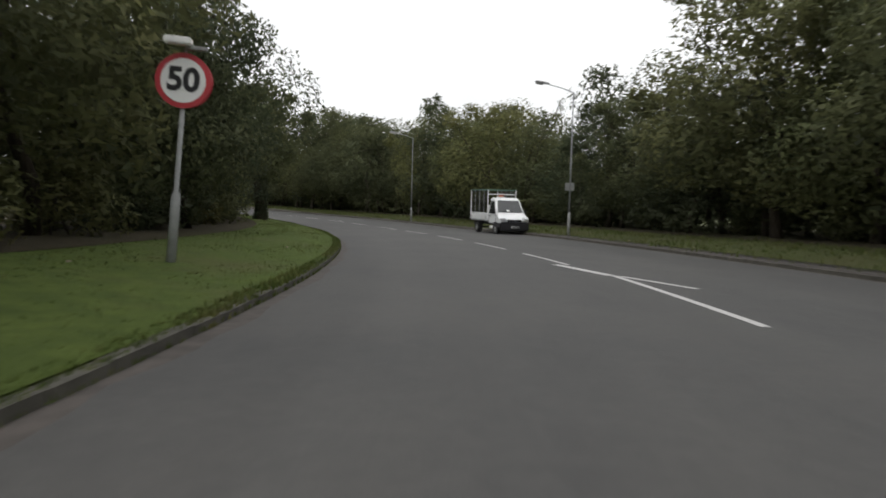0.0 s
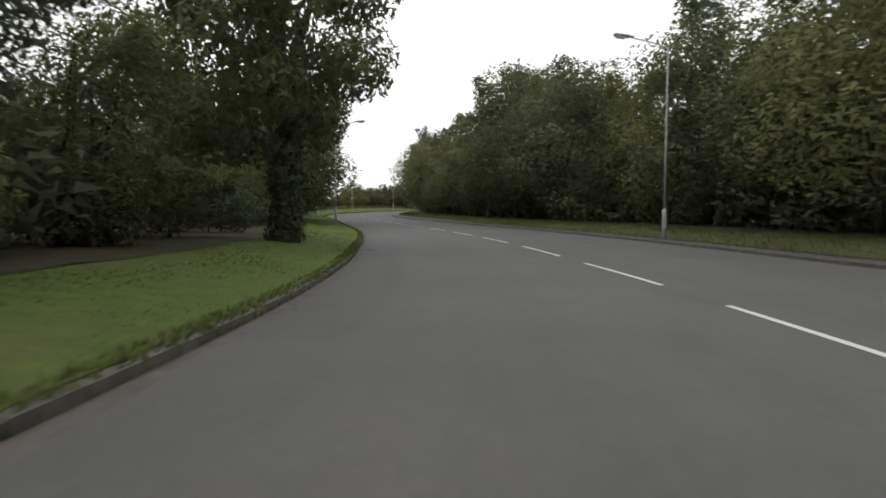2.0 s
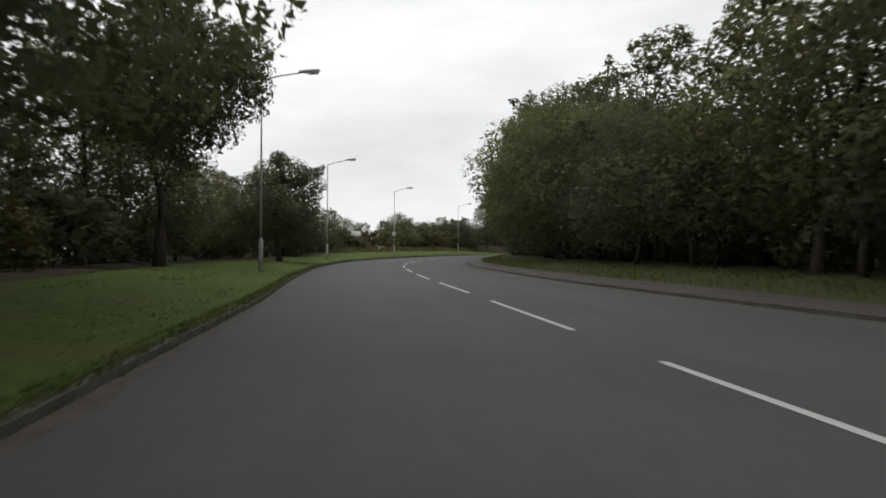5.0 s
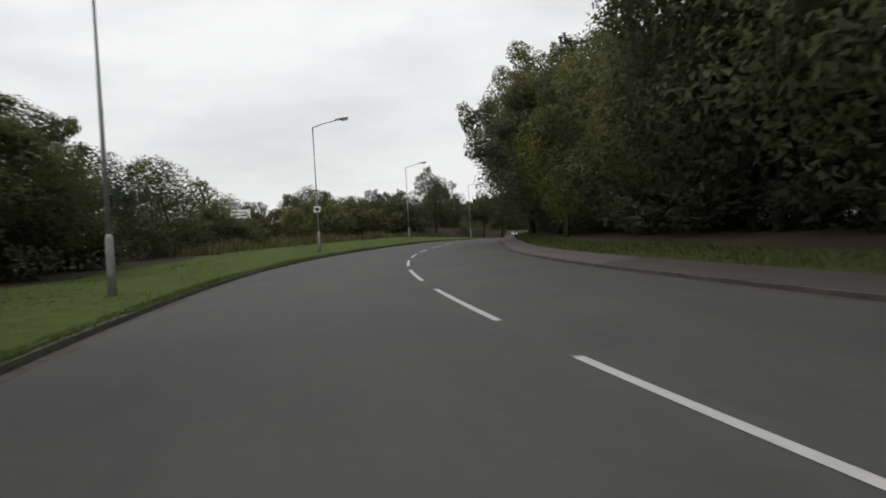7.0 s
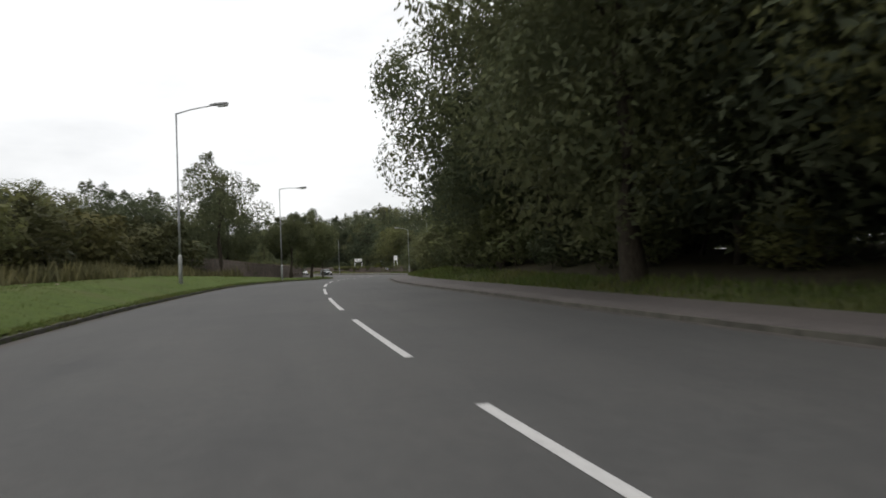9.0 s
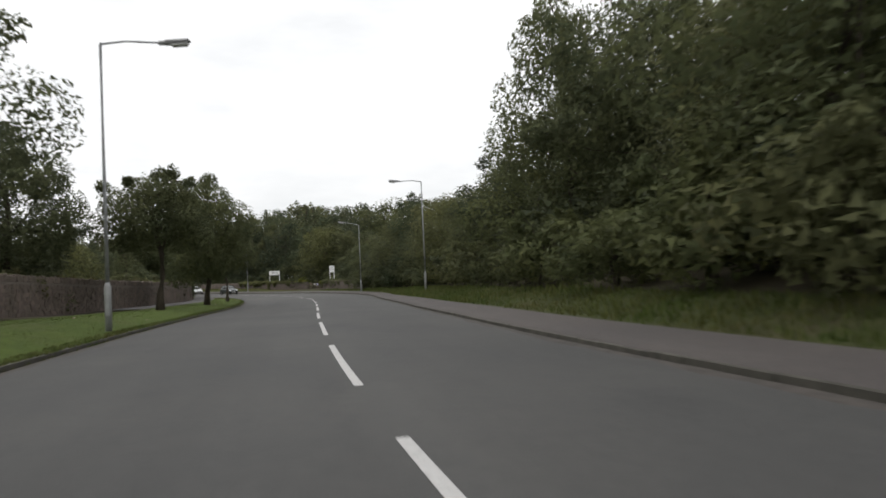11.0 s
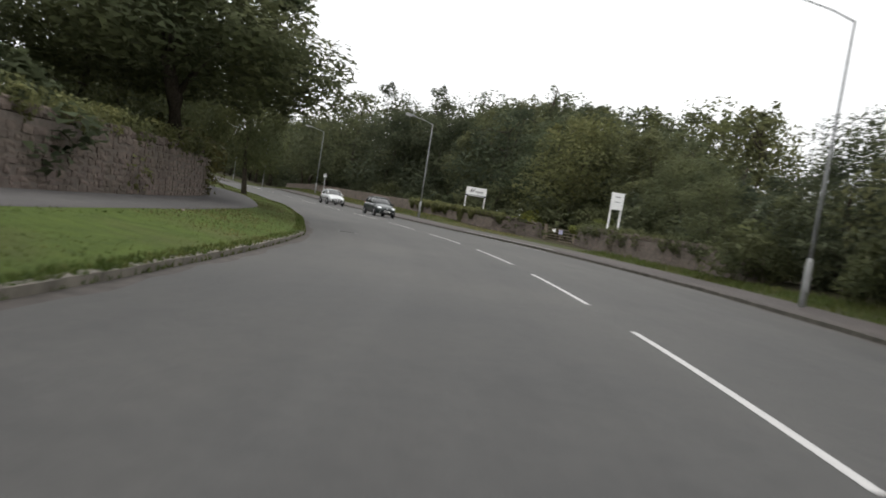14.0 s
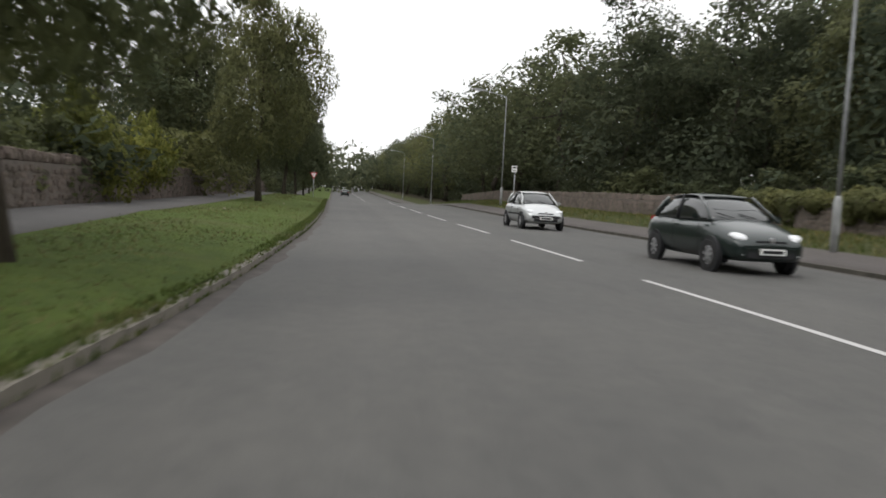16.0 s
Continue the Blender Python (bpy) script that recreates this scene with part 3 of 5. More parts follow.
def wood_mesh(name, trunks, seed):
    """Trunks and limbs: lists of points with radii."""
    bm = bmesh.new()
    for pts, radii, sides in trunks:
        tube(bm, pts, radii, sides)
    me = bpy.data.meshes.new(name)
    bm.to_mesh(me)
    bm.free()
    me.materials.append(M_BARK)
    me.polygons.foreach_set("use_smooth", [True] * len(me.polygons))
    return me


def bend(a, b, rng, n=4, wob=0.12):
    a, b = Vector(a), Vector(b)
    L = (b - a).length
    return [a.lerp(b, i / n) + (Vector((rng.uniform(-1, 1), rng.uniform(-1, 1), rng.uniform(-0.3, 0.6))) * wob * L * math.sin(math.pi * i / n)) for i in range(n + 1)]


def taper(r0, r1, n=4):
    return [r0 + (r1 - r0) * i / n for i in range(n + 1)]


FORMS = {}


def form(kind, lobes, stems, count, size, mat, seed, label, category="tree", core=0.2, corners=4):
    """Keeps a tree form, built with its foot at the origin."""
    rng = random.Random(seed)
    trunks = []
    for (x, y, h, r, sides) in stems:
        top = (x * 0.4 + rng.uniform(-0.2, 0.2), y * 0.4 + rng.uniform(-0.2, 0.2), h)
        pts = bend((x, y, -0.3), top, rng, 5, 0.05)
        rr = taper(r, r * 0.45, 5)
        rr[0] = r * 1.35
        trunks.append((pts, rr, sides))
        near = sorted(lobes, key=lambda l: rng.random())[: 7 if len(stems) == 1 else 3]
        for l in near:
            start = pts[rng.choice((3, 4, 5))]
            trunks.append((bend(start, l[:3], rng, 3, 0.1), taper(r * 0.36, r * 0.07, 3), 5))
    FORMS[kind] = dict(crown=crown_mesh(kind + "_crown", lobes, count, size, mat, seed, core, sides=corners), wood=wood_mesh(kind + "_wood", trunks, seed), label=label, category=category, first=None)


def cloud(seed, n, R, z0, z1, r0, r1, egg=0.6):
    """Lobes that fill an egg-shaped crown."""
    rng = random.Random(seed)
    out = []
    for i in range(n):
        u = (i + rng.random()) / n
        z = z0 + (z1 - z0) * u
        reach = R * math.sin(math.pi * min(0.97, (0.14 + 0.86 * u) ** egg)) ** 0.7
        reach = max(reach, 0.45 * R if u < 0.85 else 0.25 * R)
        a = i * 2.4 + rng.uniform(-0.4, 0.4)
        d = reach * rng.uniform(0.35, 0.85)
        out.append((d * math.cos(a), d * math.sin(a), z, r0 + (r1 - r0) * u * rng.uniform(0.8, 1.2)))
    return out


NAMES = {"thicket": "hedgerow_tree", "tall": "woodland_tree", "oak": "oak_tree", "edge": "verge_tree", "street": "roadside_tree", "bush": "bush", "brake": "undergrowth_bush", "sapling": "birch_tree", "conifer": "conifer"}
def wild(seed, n, R, z0, z1, r0, r1, egg=0.6, shoots=16, tops=0.0):
    """A looser crown: the same lobes with leaning tops and small leafy shoots that break the outline."""
    rng = random.Random(seed * 13 + 5)
    out = cloud(seed, n, R, z0, z1, r0, r1, egg)
    lean = (rng.uniform(-0.09, 0.09), rng.uniform(-0.09, 0.09))
    out = [(x + lean[0] * z, y + lean[1] * z, z, r * rng.uniform(0.75, 1.25)) for x, y, z, r in out]
    for _ in range(shoots):
        x, y, z, r = rng.choice(out[n // 3 :])
        a, e = rng.uniform(0, 6.283), rng.uniform(0.1, 1.35)
        d = Vector((math.cos(a) * math.cos(e), math.sin(a) * math.cos(e), math.sin(e)))
        for j in (0.9, 1.06, 1.2):
            q = Vector((x, y, z)) + d * r * j
            out.append((q.x, q.y, q.z + 0.05 * j, r * (0.46 - 0.3 * (j - 0.9))))
    return out


STEMS = [(0.5, 0.2, 6, 0.13, 6), (-0.6, 0.4, 5, 0.10, 6), (0.1, -0.7, 5.5, 0.1, 6)]
form("thicket_a", wild(1, 15, 3.2, 2.0, 8.3, 1.9, 1.3, 0.85), STEMS, 9300, 0.158, M_LEAF_A, 1, "dense dark green hedgerow tree leafy to the ground", core=0.22, corners=3)
form("thicket_b", wild(2, 16, 3.5, 2.1, 8.1, 2.0, 1.3, 0.95), STEMS[:2], 9300, 0.158, M_LEAF_B, 2, "olive green hedgerow tree with ragged top", core=0.22, corners=3)
form("thicket_c", wild(3, 14, 3.1, 1.9, 8.4, 1.8, 1.2, 0.8), STEMS[1:], 9300, 0.158, M_LEAF_C, 3, "deep green hedgerow tree in full leaf", core=0.22, corners=3)
form("thicket_d", wild(15, 15, 3.7, 2.1, 8.0, 1.8, 1.4, 1.0, 12), STEMS, 9300, 0.158, M_LEAF_A, 15, "broad green hedgerow tree with loose shoots", core=0.22, corners=3)
form("thicket_e", wild(16, 13, 3.0, 1.9, 8.6, 1.7, 1.1, 0.75, 12), STEMS[:2], 9300, 0.158, M_LEAF_B, 16, "narrow olive hedgerow tree with upright shoots", core=0.22, corners=3)
form("thicket_f", wild(41, 15, 3.1, 1.6, 8.4, 1.7, 1.1, 0.85), STEMS[:2], 9300, 0.158, M_LEAF_D, 41, "yellow-green hedgerow tree among darker ones", core=0.22, corners=3)
form("tall_a", wild(4, 18, 3.5, 2.6, 8.4, 1.9, 1.4, 0.9), [(0, 0, 7.5, 0.20, 6)], 3900, 0.225, M_LEAF_A, 4, "tall dark green broadleaf woodland tree", core=0.16, corners=3)
form("tall_b", wild(5, 17, 3.4, 2.4, 8.4, 1.9, 1.3, 1.0), [(0, 0, 7.5, 0.19, 6)], 3900, 0.225, M_LEAF_C, 5, "tall deep green woodland tree with dense crown", core=0.16, corners=3)
form("tall_c", wild(18, 16, 3.2, 2.4, 8.6, 1.8, 1.2, 0.8, 14), [(0, 0, 7.5, 0.18, 6)], 3900, 0.225, M_LEAF_B, 18, "tall olive green woodland tree with open top", core=0.16, corners=3)
form("edge_a", wild(19, 22, 4.0, 2.4, 8.4, 1.9, 1.3, 0.9, 20), [(0, 0, 7.0, 0.22, 8)], 26000, 0.128, M_LEAF_A, 19, "large green tree overhanging the road's edge", core=0.2, corners=3)
# like edge_a, with the lighter leaf colour standing in for light on the crown
form("edge_b", wild(47, 22, 4.0, 2.4, 8.4, 1.9, 1.3, 0.9, 20), [(0, 0, 7.0, 0.22, 8)], 26000, 0.128, M_LEAF_B, 47, "large tree leaning over the bend, olive leaves brightened to look lit", core=0.2, corners=3)
form("oak_a", [(x, y + 0.7 - 0.95 * max(0, min(1, (z - 4.5) / 3)), z, r) for x, y, z, r in wild(6, 26, 4.6, 2.7, 8.5, 1.35, 0.95, 0.9, 28)], [(0, 0, 5.4, 0.40, 12)], 18000, 0.185, M_LEAF_A, 6, "large spreading broadleaf tree with thick dark trunk", core=0.22, corners=3)
form("street_a", wild(7, 22, 4.1, 2.6, 8.4, 1.55, 1.2, 0.9, 20), [(0, 0, 6.2, 0.20, 10)], 25000, 0.152, M_LEAF_A, 7, "roadside tree with clear trunk and full green crown", core=0.14, corners=3)
form("street_b", wild(8, 22, 4.2, 2.7, 8.3, 1.6, 1.2, 0.95, 20), [(0, 0, 6.2, 0.20, 10)], 25000, 0.152, M_LEAF_B, 8, "roadside tree with olive green rounded crown", core=0.14, corners=3)
form("street_c", wild(28, 20, 4.1, 2.6, 8.3, 1.6, 1.2, 0.95, 14), [(0, 0, 6.2, 0.20, 6)], 6000, 0.27, M_LEAF_A, 28, "roadside tree with full dark green crown", core=0.34, corners=3)
form("street_d", wild(29, 20, 4.0, 4.7, 8.4, 1.45, 1.2, 0.95, 18), [(0, 0, 6.4, 0.22, 10)], 16000, 0.155, M_LEAF_B, 29, "young roadside tree with bare trunk and rounded crown", core=0.32, corners=3)
form("street_e", wild(37, 26, 4.2, 3.4, 8.6, 1.25, 0.85, 0.8, 34), [(0, 0, 7.2, 0.20, 10)], 14000, 0.15, M_LEAF_A, 37, "airy broadleaf tree with layered branches and gaps", core=0.05, corners=3)
form("bush_a", wild(9, 9, 1.7, 0.6, 2.2, 0.85, 0.6, 0.9, 7), STEMS[:0] + [(0.3, 0.1, 1.8, 0.05, 5), (-0.3, 0.2, 1.6, 0.05, 5)], 1600, 0.165, M_LEAF_B, 9, "low spreading olive green bush", "bush", core=0.34, corners=3)
form("bush_b", wild(10, 9, 1.6, 0.6, 2.3, 0.85, 0.6, 0.9, 7), [(0.2, 0.1, 1.8, 0.05, 5), (-0.3, -0.2, 1.6, 0.05, 5)], 1600, 0.165, M_LEAF_A, 10, "rounded dark green bush", "bush", core=0.34, corners=3)
form("bush_c", wild(11, 9, 1.6, 0.6, 2.1, 0.8, 0.6, 0.9, 7), [(0.2, 0.1, 1.6, 0.05, 5)], 2600, 0.15, M_LEAF_D, 11, "bright yellow-green leafy bush", "bush", core=0.34, corners=3)
form("bush_d", wild(12, 9, 1.7, 0.5, 2.0, 0.8, 0.6, 0.9, 7), [(0.2, 0.1, 1.6, 0.05, 5)], 1600, 0.165, M_LEAF_E, 12, "brownish green straggling bush", "bush", core=0.34, corners=3)
form("sapling_a", cloud(13, 22, 2.0, 3.0, 9.6, 0.6, 0.3), [(0, 0, 9.4, 0.10, 6), (0.5, 0.3, 9.0, 0.06, 5), (-0.5, 0.2, 8.8, 0.06, 5)], 1500, 0.15, M_LEAF_B, 13, "thin wispy birch with sparse upright twigs", core=0.0)
form("conifer_a", [(0.25 * math.cos(i * 2.1), 0.25 * math.sin(i * 2.1), 1.2 + 8.4 * i / 15, 2.0 * (1 - i / 16.5) + 0.15) for i in range(16)], [(0, 0, 9.5, 0.18, 6)], 3800, 0.21, M_LEAF_C, 14, "dark pointed conifer rising over the wood", corners=3)

def plant(kind, k, lat, height, spread=None, group="", turn=None, rng=None):
    planted = rng or random.Random(int(k * 1000) + int(lat * 37))
    f = FORMS[kind]
    unit = 3.0 if kind[:5] in ("bush_", "brake") else 10.0
    sz = height / unit
    sx = spread if spread else sz * planted.uniform(1.08, 1.38)
    place = spot(k, lat, -0.05)
    m = Matrix.Translation(place) @ Matrix.Rotation(planted.uniform(0, 6.28) if turn is None else turn, 4, "Z") @ Matrix.Diagonal((sx, sx * planted.uniform(0.9, 1.1), sz, 1))
    ob = new(NAMES[kind.split("_")[0]])
    ob.empty_display_size = 0.5
    ob.matrix_world = m
    for nm, me in (("trunk", f["wood"]), ("crown", f["crown"])):
        c = new(nm, me)
        c.parent = ob
    tagged(ob, f["label"], f["category"], group)
    return ob


def belt(k0, k1, step, lat, high, kinds, group, jig=0.8, ragged=0.16):
    planted = random.Random(int(k0 * 100) + int(step * 1000) + 7919 * len(group))
    k = k0
    while k < k1:
        kk = k + planted.uniform(-0.2, 0.2) * step
        h = float(high(kk)) * planted.uniform(1 - ragged, 1 + ragged * 0.5)
        plant(planted.choice(kinds), kk, float(lat(kk)) + planted.uniform(-jig, jig), h, None, group, rng=planted)
        k += step


THICK = ["thicket_a", "thicket_b", "thicket_c", "thicket_d", "thicket_e"]
TALL = ["tall_a", "tall_b", "tall_c"]
hi_r = table([(-6, 15.5), (0.6, 15.4), (1.1, 13.8), (1.7, 10.9), (2.4, 9.2), (3.6, 9.4), (4.3, 11), (5, 14.5), (6, 15.5), (6.8, 14.2), (7.3, 11.6), (7.8, 10.4), (8.3, 15), (8.8, 17), (9.5, 19), (10.2, 19), (10.7, 17), (11.4, 13), (12.6, 11.5), (13.4, 9.2), (14, 11.5), (14.8, 15.4), (17, 15.6), (18.2, 12.2), (19.2, 12.2), (20, 14.5), (22, 15), (24, 13.5), (26.5, 10.3), (27.6, 10.6), (28.6, 9.2), (29.2, 8.8), (30, 8.8), (31, 8.9), (33, 10.6), (34.2, 8.8), (35.4, 5.5)])
in_r = table([(-6, 15.5), (5, 15.2), (9, 14.4), (10.5, 13.0), (12, 11.8), (15, 12.2), (17, 12.8), (19, 12.6), (20.5, 11.2), (22, 10.8), (26, 12.2), (29, 13.6), (31, 12.8), (33, 13.8), (35.4, 13.5)])
# strides below k -3 are never in view, added only for light and reflections
belt(-4.2, 13.2, 0.74, in_r, hi_r, THICK, "right-hand hedgerow", 0.9, 0.15)
belt(13.3, 20.4, 0.7, in_r, hi_r, ["thicket_c", "thicket_a", "thicket_b"], "dark right-hand hedgerow", 0.8, 0.15)
belt(20.5, 35.4, 0.74, in_r, hi_r, THICK, "right-hand hedgerow", 0.9, 0.15)
belt(-4.2, 35.4, 1.0, lambda k: in_r(k) + 5.5, lambda k: hi_r(k) * (0.8 if 6.6 < k < 10.5 or 12.6 < k < 15.2 else 1.22 if 29.4 < k < 32.2 else 1.02), TALL, "wood behind the right-hand hedgerow", 1.5, 0.14)
# low growth in front of the hedgerow
belt(-5, 35.3, 0.62, table([(-6, 16.2), (8, 15.8), (13, 12.6), (20, 11.4), (22, 9.4), (23, 8.0), (26, 8.7), (30, 10.1), (33, 11.6), (36, 10.6)]), table([(-6, 2.2), (12, 2.4), (22, 2.8), (27, 3.2), (34, 3.2), (36, 2.2)]), ["bush_a", "bush_b", "bush_a", "bush_b", "bush_b", "bush_b"], "undergrowth along the hedgerow", 0.5, 0.35)
form("brake_a", wild(31, 10, 3.2, 0.6, 2.2, 1.1, 0.8, 0.6, 6), [(0.3, 0.1, 1.8, 0.06, 5)], 1300, 0.18, M_LEAF_C, 31, "dense dark undergrowth inside the wood", "bush", core=0.4, corners=3)
belt(-4.2, 35.4, 0.72, lambda k: in_r(k) + 2.2, lambda k: 4.6, ["brake_a"], "undergrowth inside the right-hand wood", 0.6, 0.2)
belt(-4.2, 35.4, 0.85, lambda k: in_r(k) + 8.0, lambda k: 6.0, ["brake_a"], "undergrowth inside the right-hand wood", 1.0, 0.2)
belt(-4.2, 35.4, 0.8, lambda k: in_r(k) + 13.5, lambda k: 7.5, ["brake_a"], "undergrowth inside the right-hand wood", 0.8, 0.15)
belt(-4.2, 18.6, 0.95, lambda k: -17.5, lambda k: 4.4, ["brake_a"], "undergrowth inside the left-hand wood", 0.6, 0.2)
belt(35.6, 76, 1.1, lambda k: 17.0, lambda k: 4.2, ["brake_a"], "undergrowth inside the far wood", 0.6, 0.2)
belt(34, 76, 1.1, lambda k: -16.5, lambda k: 4.2, ["brake_a"], "undergrowth inside the far wood", 0.6, 0.2)
belt(23, 35.2, 0.6, lambda k: in_r(k) - 0.8, lambda k: 3.6, ["bush_b", "bush_a", "brake_a"], "undergrowth along the hedgerow", 0.5, 0.3)
belt(-4, 35.2, 1.15, lambda k: in_r(k) + 2.9, lambda k: hi_r(k) * 0.82, TALL, "wood behind the right-hand hedgerow", 0.6, 0.12)
# big trees that lean over the inside of the right-hand bend
for k, lat, h, s in [(15.4, 13.2, 14.5, 1.2), (17.0, 12.6, 15, 1.2), (27.2, 14.4, 14.5, 1.0), (9.7, 13.2, 16.5, 1.3)]:
    plant("edge_a", k, lat, h, s, "large trees at the road's edge")

# trees at the bend whose leaf colour is lifted to look lit
for k, lat, h, s in [(18.6, 12.0, 12.6, 1.2), (20.2, 10.4, 15.0, 1.35), (21.3, 7.9, 16.5, 1.4), (23.0, 8.4, 16, 1.38)]:
    plant("edge_b", k, lat, h, s, "large trees at the road's edge")
plant("thicket_f", 19.2, 9.6, 12.5, 0.9)
plant("street_e", 28.1, 12.8, 15.6, 1.05, "large trees at the road's edge")
hi_l = table([(-6, 13), (0.5, 12.5), (1.4, 10), (2.2, 9.6), (2.8, 6.0), (3.2, 5.4), (4.2, 5.6), (5, 6.4), (6, 6), (7.4, 8.5), (8.3, 12.6), (9, 13.8), (11.8, 14.5), (12.6, 10), (13.5, 8.4), (15, 7.6), (16.5, 6.6), (18.5, 6.0)])
in_l = table([(-6, -15.2), (4, -14.6), (8, -14), (12, -14.5), (15, -13.8), (18.4, -13.6)])
# here too the rows before k -3 are unseen and only shape the light
belt(-4.2, 8.0, 0.68, in_l, hi_l, THICK, "left-hand hedgerow", 0.8, 0.2)
belt(-4.2, 12.4, 0.84, lambda k: in_l(k) - 5, lambda k: hi_l(k) * 0.95, TALL, "wood behind the left-hand hedgerow", 1.5, 0.12)
belt(8.0, 10.9, 0.5, table([(8, -12.8), (9, -12.2), (10, -11.4), (12.2, -11.2)]), hi_l, ["thicket_b", "thicket_a", "thicket_c"], "left-hand hedgerow", 0.6)
belt(12.6, 18.7, 0.6, in_l, hi_l, THICK, "left-hand hedgerow", 0.6, 0.2)
belt(-5, 18.6, 0.75, lambda k: edge_l(k) - 2.6, table([(-6, 3.2), (5, 2.6), (18, 2.8)]), ["bush_a", "bush_b", "bush_d", "bush_b"], "undergrowth along the left-hand hedgerow", 0.4, 0.3)
# tall trees at the bend of the left-hand wood
for k, lat, h, s in [(0.8, -12.9, 13.5, 1.2)]:
    plant("edge_a", k, lat, h, s, "large trees at the road's edge")
plant("thicket_b", 2.5, -14.6, 12.5, 1.25)
plant("thicket_c", 3.3, -16.2, 12.0, 1.25)
plant("thicket_c", 3.0, -13.8, 10.6, 1.2)
plant("thicket_a", 3.95, -13.0, 7.0, 0.9)
# single trees on the left
oak = plant("oak_a", 4.72, -9.0, 13.4, 1.2, turn=2.1)
oak_ivy = new("ivy", crown_mesh("oak_ivy", [(0.14 * math.cos(i * 2.3), 0.14 * math.sin(i * 2.3), 0.1 + 0.15 * i, 0.40 + 0.16 * math.exp(-0.9 * i)) for i in range(22)], 3000, 0.14, M_LEAF_C, 51, core=0.1, sides=3))
oak_ivy.parent = oak
oak_ivy["label"] = "dark ivy clothing the trunk"
plant("street_d", 9.7, -10.4, 13.2, 0.98)
plant("street_d", 11.0, -12.2, 14.5, 0.95)
plant("street_d", 12.6, -11.2, 12.4, 1.12)
plant("street_a", 14.7, -8.7, 8.0, 1.02)
plant("street_a", 17.0, -13.4, 6.8, 0.95)
plant("street_e", 26.7, -11.4, 11.6, 1.12)
plant("street_a", 28.9, -16.0, 11.0, 1.1)
plant("street_d", 28.99, -8.5, 8.3, 0.93)
plant("street_a", 30.48, -7.9, 9.8, 1.0)
plant("street_d", 32.3, -7.9, 7.8, 0.63)
for i, (k, lat, h) in enumerate([(37.68, -8.5, 11.4), (41.0, -8.95, 11.6), (43.8, -9.4, 12.8), (47.0, -9.8, 13.5), (49.8, -9.8, 13), (52.5, -9.8, 13.5), (55.5, -9.8, 13.5), (58.5, -9.8, 13.5), (62, -9.8, 13.5), (66, -9.8, 13.5)]):
    plant(("street_a", "street_b")[i % 2] if k < 46 else "street_c", k, lat, h, 0.86 if k < 46 else 1.08, "row of roadside trees")
plant("street_b", 42.3, -14.6, 13.0, 1.1)
plant("street_e", 36.2, -15.5, 11.0, 1.1)
plant("street_e", 37.9, -12.8, 12.0, 1.0)
plant("street_d", 35.05, -12.3, 9.4, 2.05)
# low scrub on the open left side
belt(22.2, 27.6, 0.45, lambda k: -17.0, table([(22, 4.8), (22.7, 6.2), (24, 7.0), (25, 7.6), (27, 8.6)]), THICK, "dark trees behind the open verge", 0.8, 0.12)
belt(18.9, 26.4, 0.42, lambda k: -14.5, table([(18, 3.2), (20, 3.4), (23, 4.2), (25, 5.5), (27, 6)]), ["bush_a", "bush_b", "bush_d"], "scrub behind the verge", 1.2, 0.35)
belt(19.5, 34, 0.8, lambda k: -24, table([(18, 4.5), (24, 7.5), (28, 9.5), (40, 10)]), TALL + THICK[:2], "scrub behind the verge", 3, 0.3)
# growth over the stone wall
belt(27, 46, 0.62, lambda k: edge_l(k) - 4.2, table([(26, 2.6), (33, 3.0), (36, 3.8), (46, 4.5)]), ["bush_a", "bush_b", "bush_a", "bush_d"], "bushes behind the stone wall", 0.4, 0.25)
belt(33.5, 74, 1.05, lambda k: edge_l(k) - 9.5, table([(33, 6.5), (36, 9), (40, 12), (74, 13)]), TALL, "wood behind the stone wall", 2)
plant("bush_c", 40.05, -12.5, 4.2, 0.95)
plant("bush_c", 39.45, -13.2, 4.6, 1.0)
plant("bush_c", 37.82, 14.35, 2.6, 0.95)
plant("bush_c", 36.85, 14.6, 2.6, 0.8)
plant("bush_c", 35.5, 16.8, 3.8, 1.2)
plant("bush_a", 37.3, 16.9, 3.6, 0.95)
plant("bush_b", 36.9, 17.2, 4.2, 1.1)
plant("bush_b", 19.7, -12.5, 2.3, 1.0)
plant("bush_a", 19.45, -12.6, 2.2, 1.0)
# the wood on the right beyond the gate
belt(35.6, 44, 0.8, lambda k: 19 + 0.0 * k, table([(35, 6), (36, 7.5), (37, 11), (40, 14), (40.6, 16), (44, 16)]), THICK + ["tall_b", "conifer_a"], "wood beyond the gate", 2.5)
belt(35.6, 45, 0.85, lambda k: 28, table([(35, 6.5), (36.0, 8), (37, 9), (38, 11.5), (39, 14), (40, 15.5), (45, 17)]), TALL + ["tall_b", "tall_a", "conifer_a"], "wood beyond the gate", 3, 0.14)
belt(38.2, 46, 0.5, lambda k: 44, table([(38, 16.5), (38.6, 18), (40, 19.5), (46, 20)]), TALL, "wood on the rise beyond the gate", 2, 0.08)
belt(36.9, 38.9, 0.4, lambda k: 23.0, table([(36.9, 9), (38, 11.5), (39, 12.5)]), ["thicket_a", "thicket_d", "tall_b"], "wood beyond the gate", 0.8)
belt(35.8, 43, 0.7, table([(35.8, 18.5), (37.6, 19), (38.4, 16), (39, 14.6), (43, 14.6)]), table([(35, 2.2), (37, 2.6), (44, 3.4)]), ["bush_a", "bush_b", "bush_b"], "undergrowth beyond the gate", 0.6, 0.3)
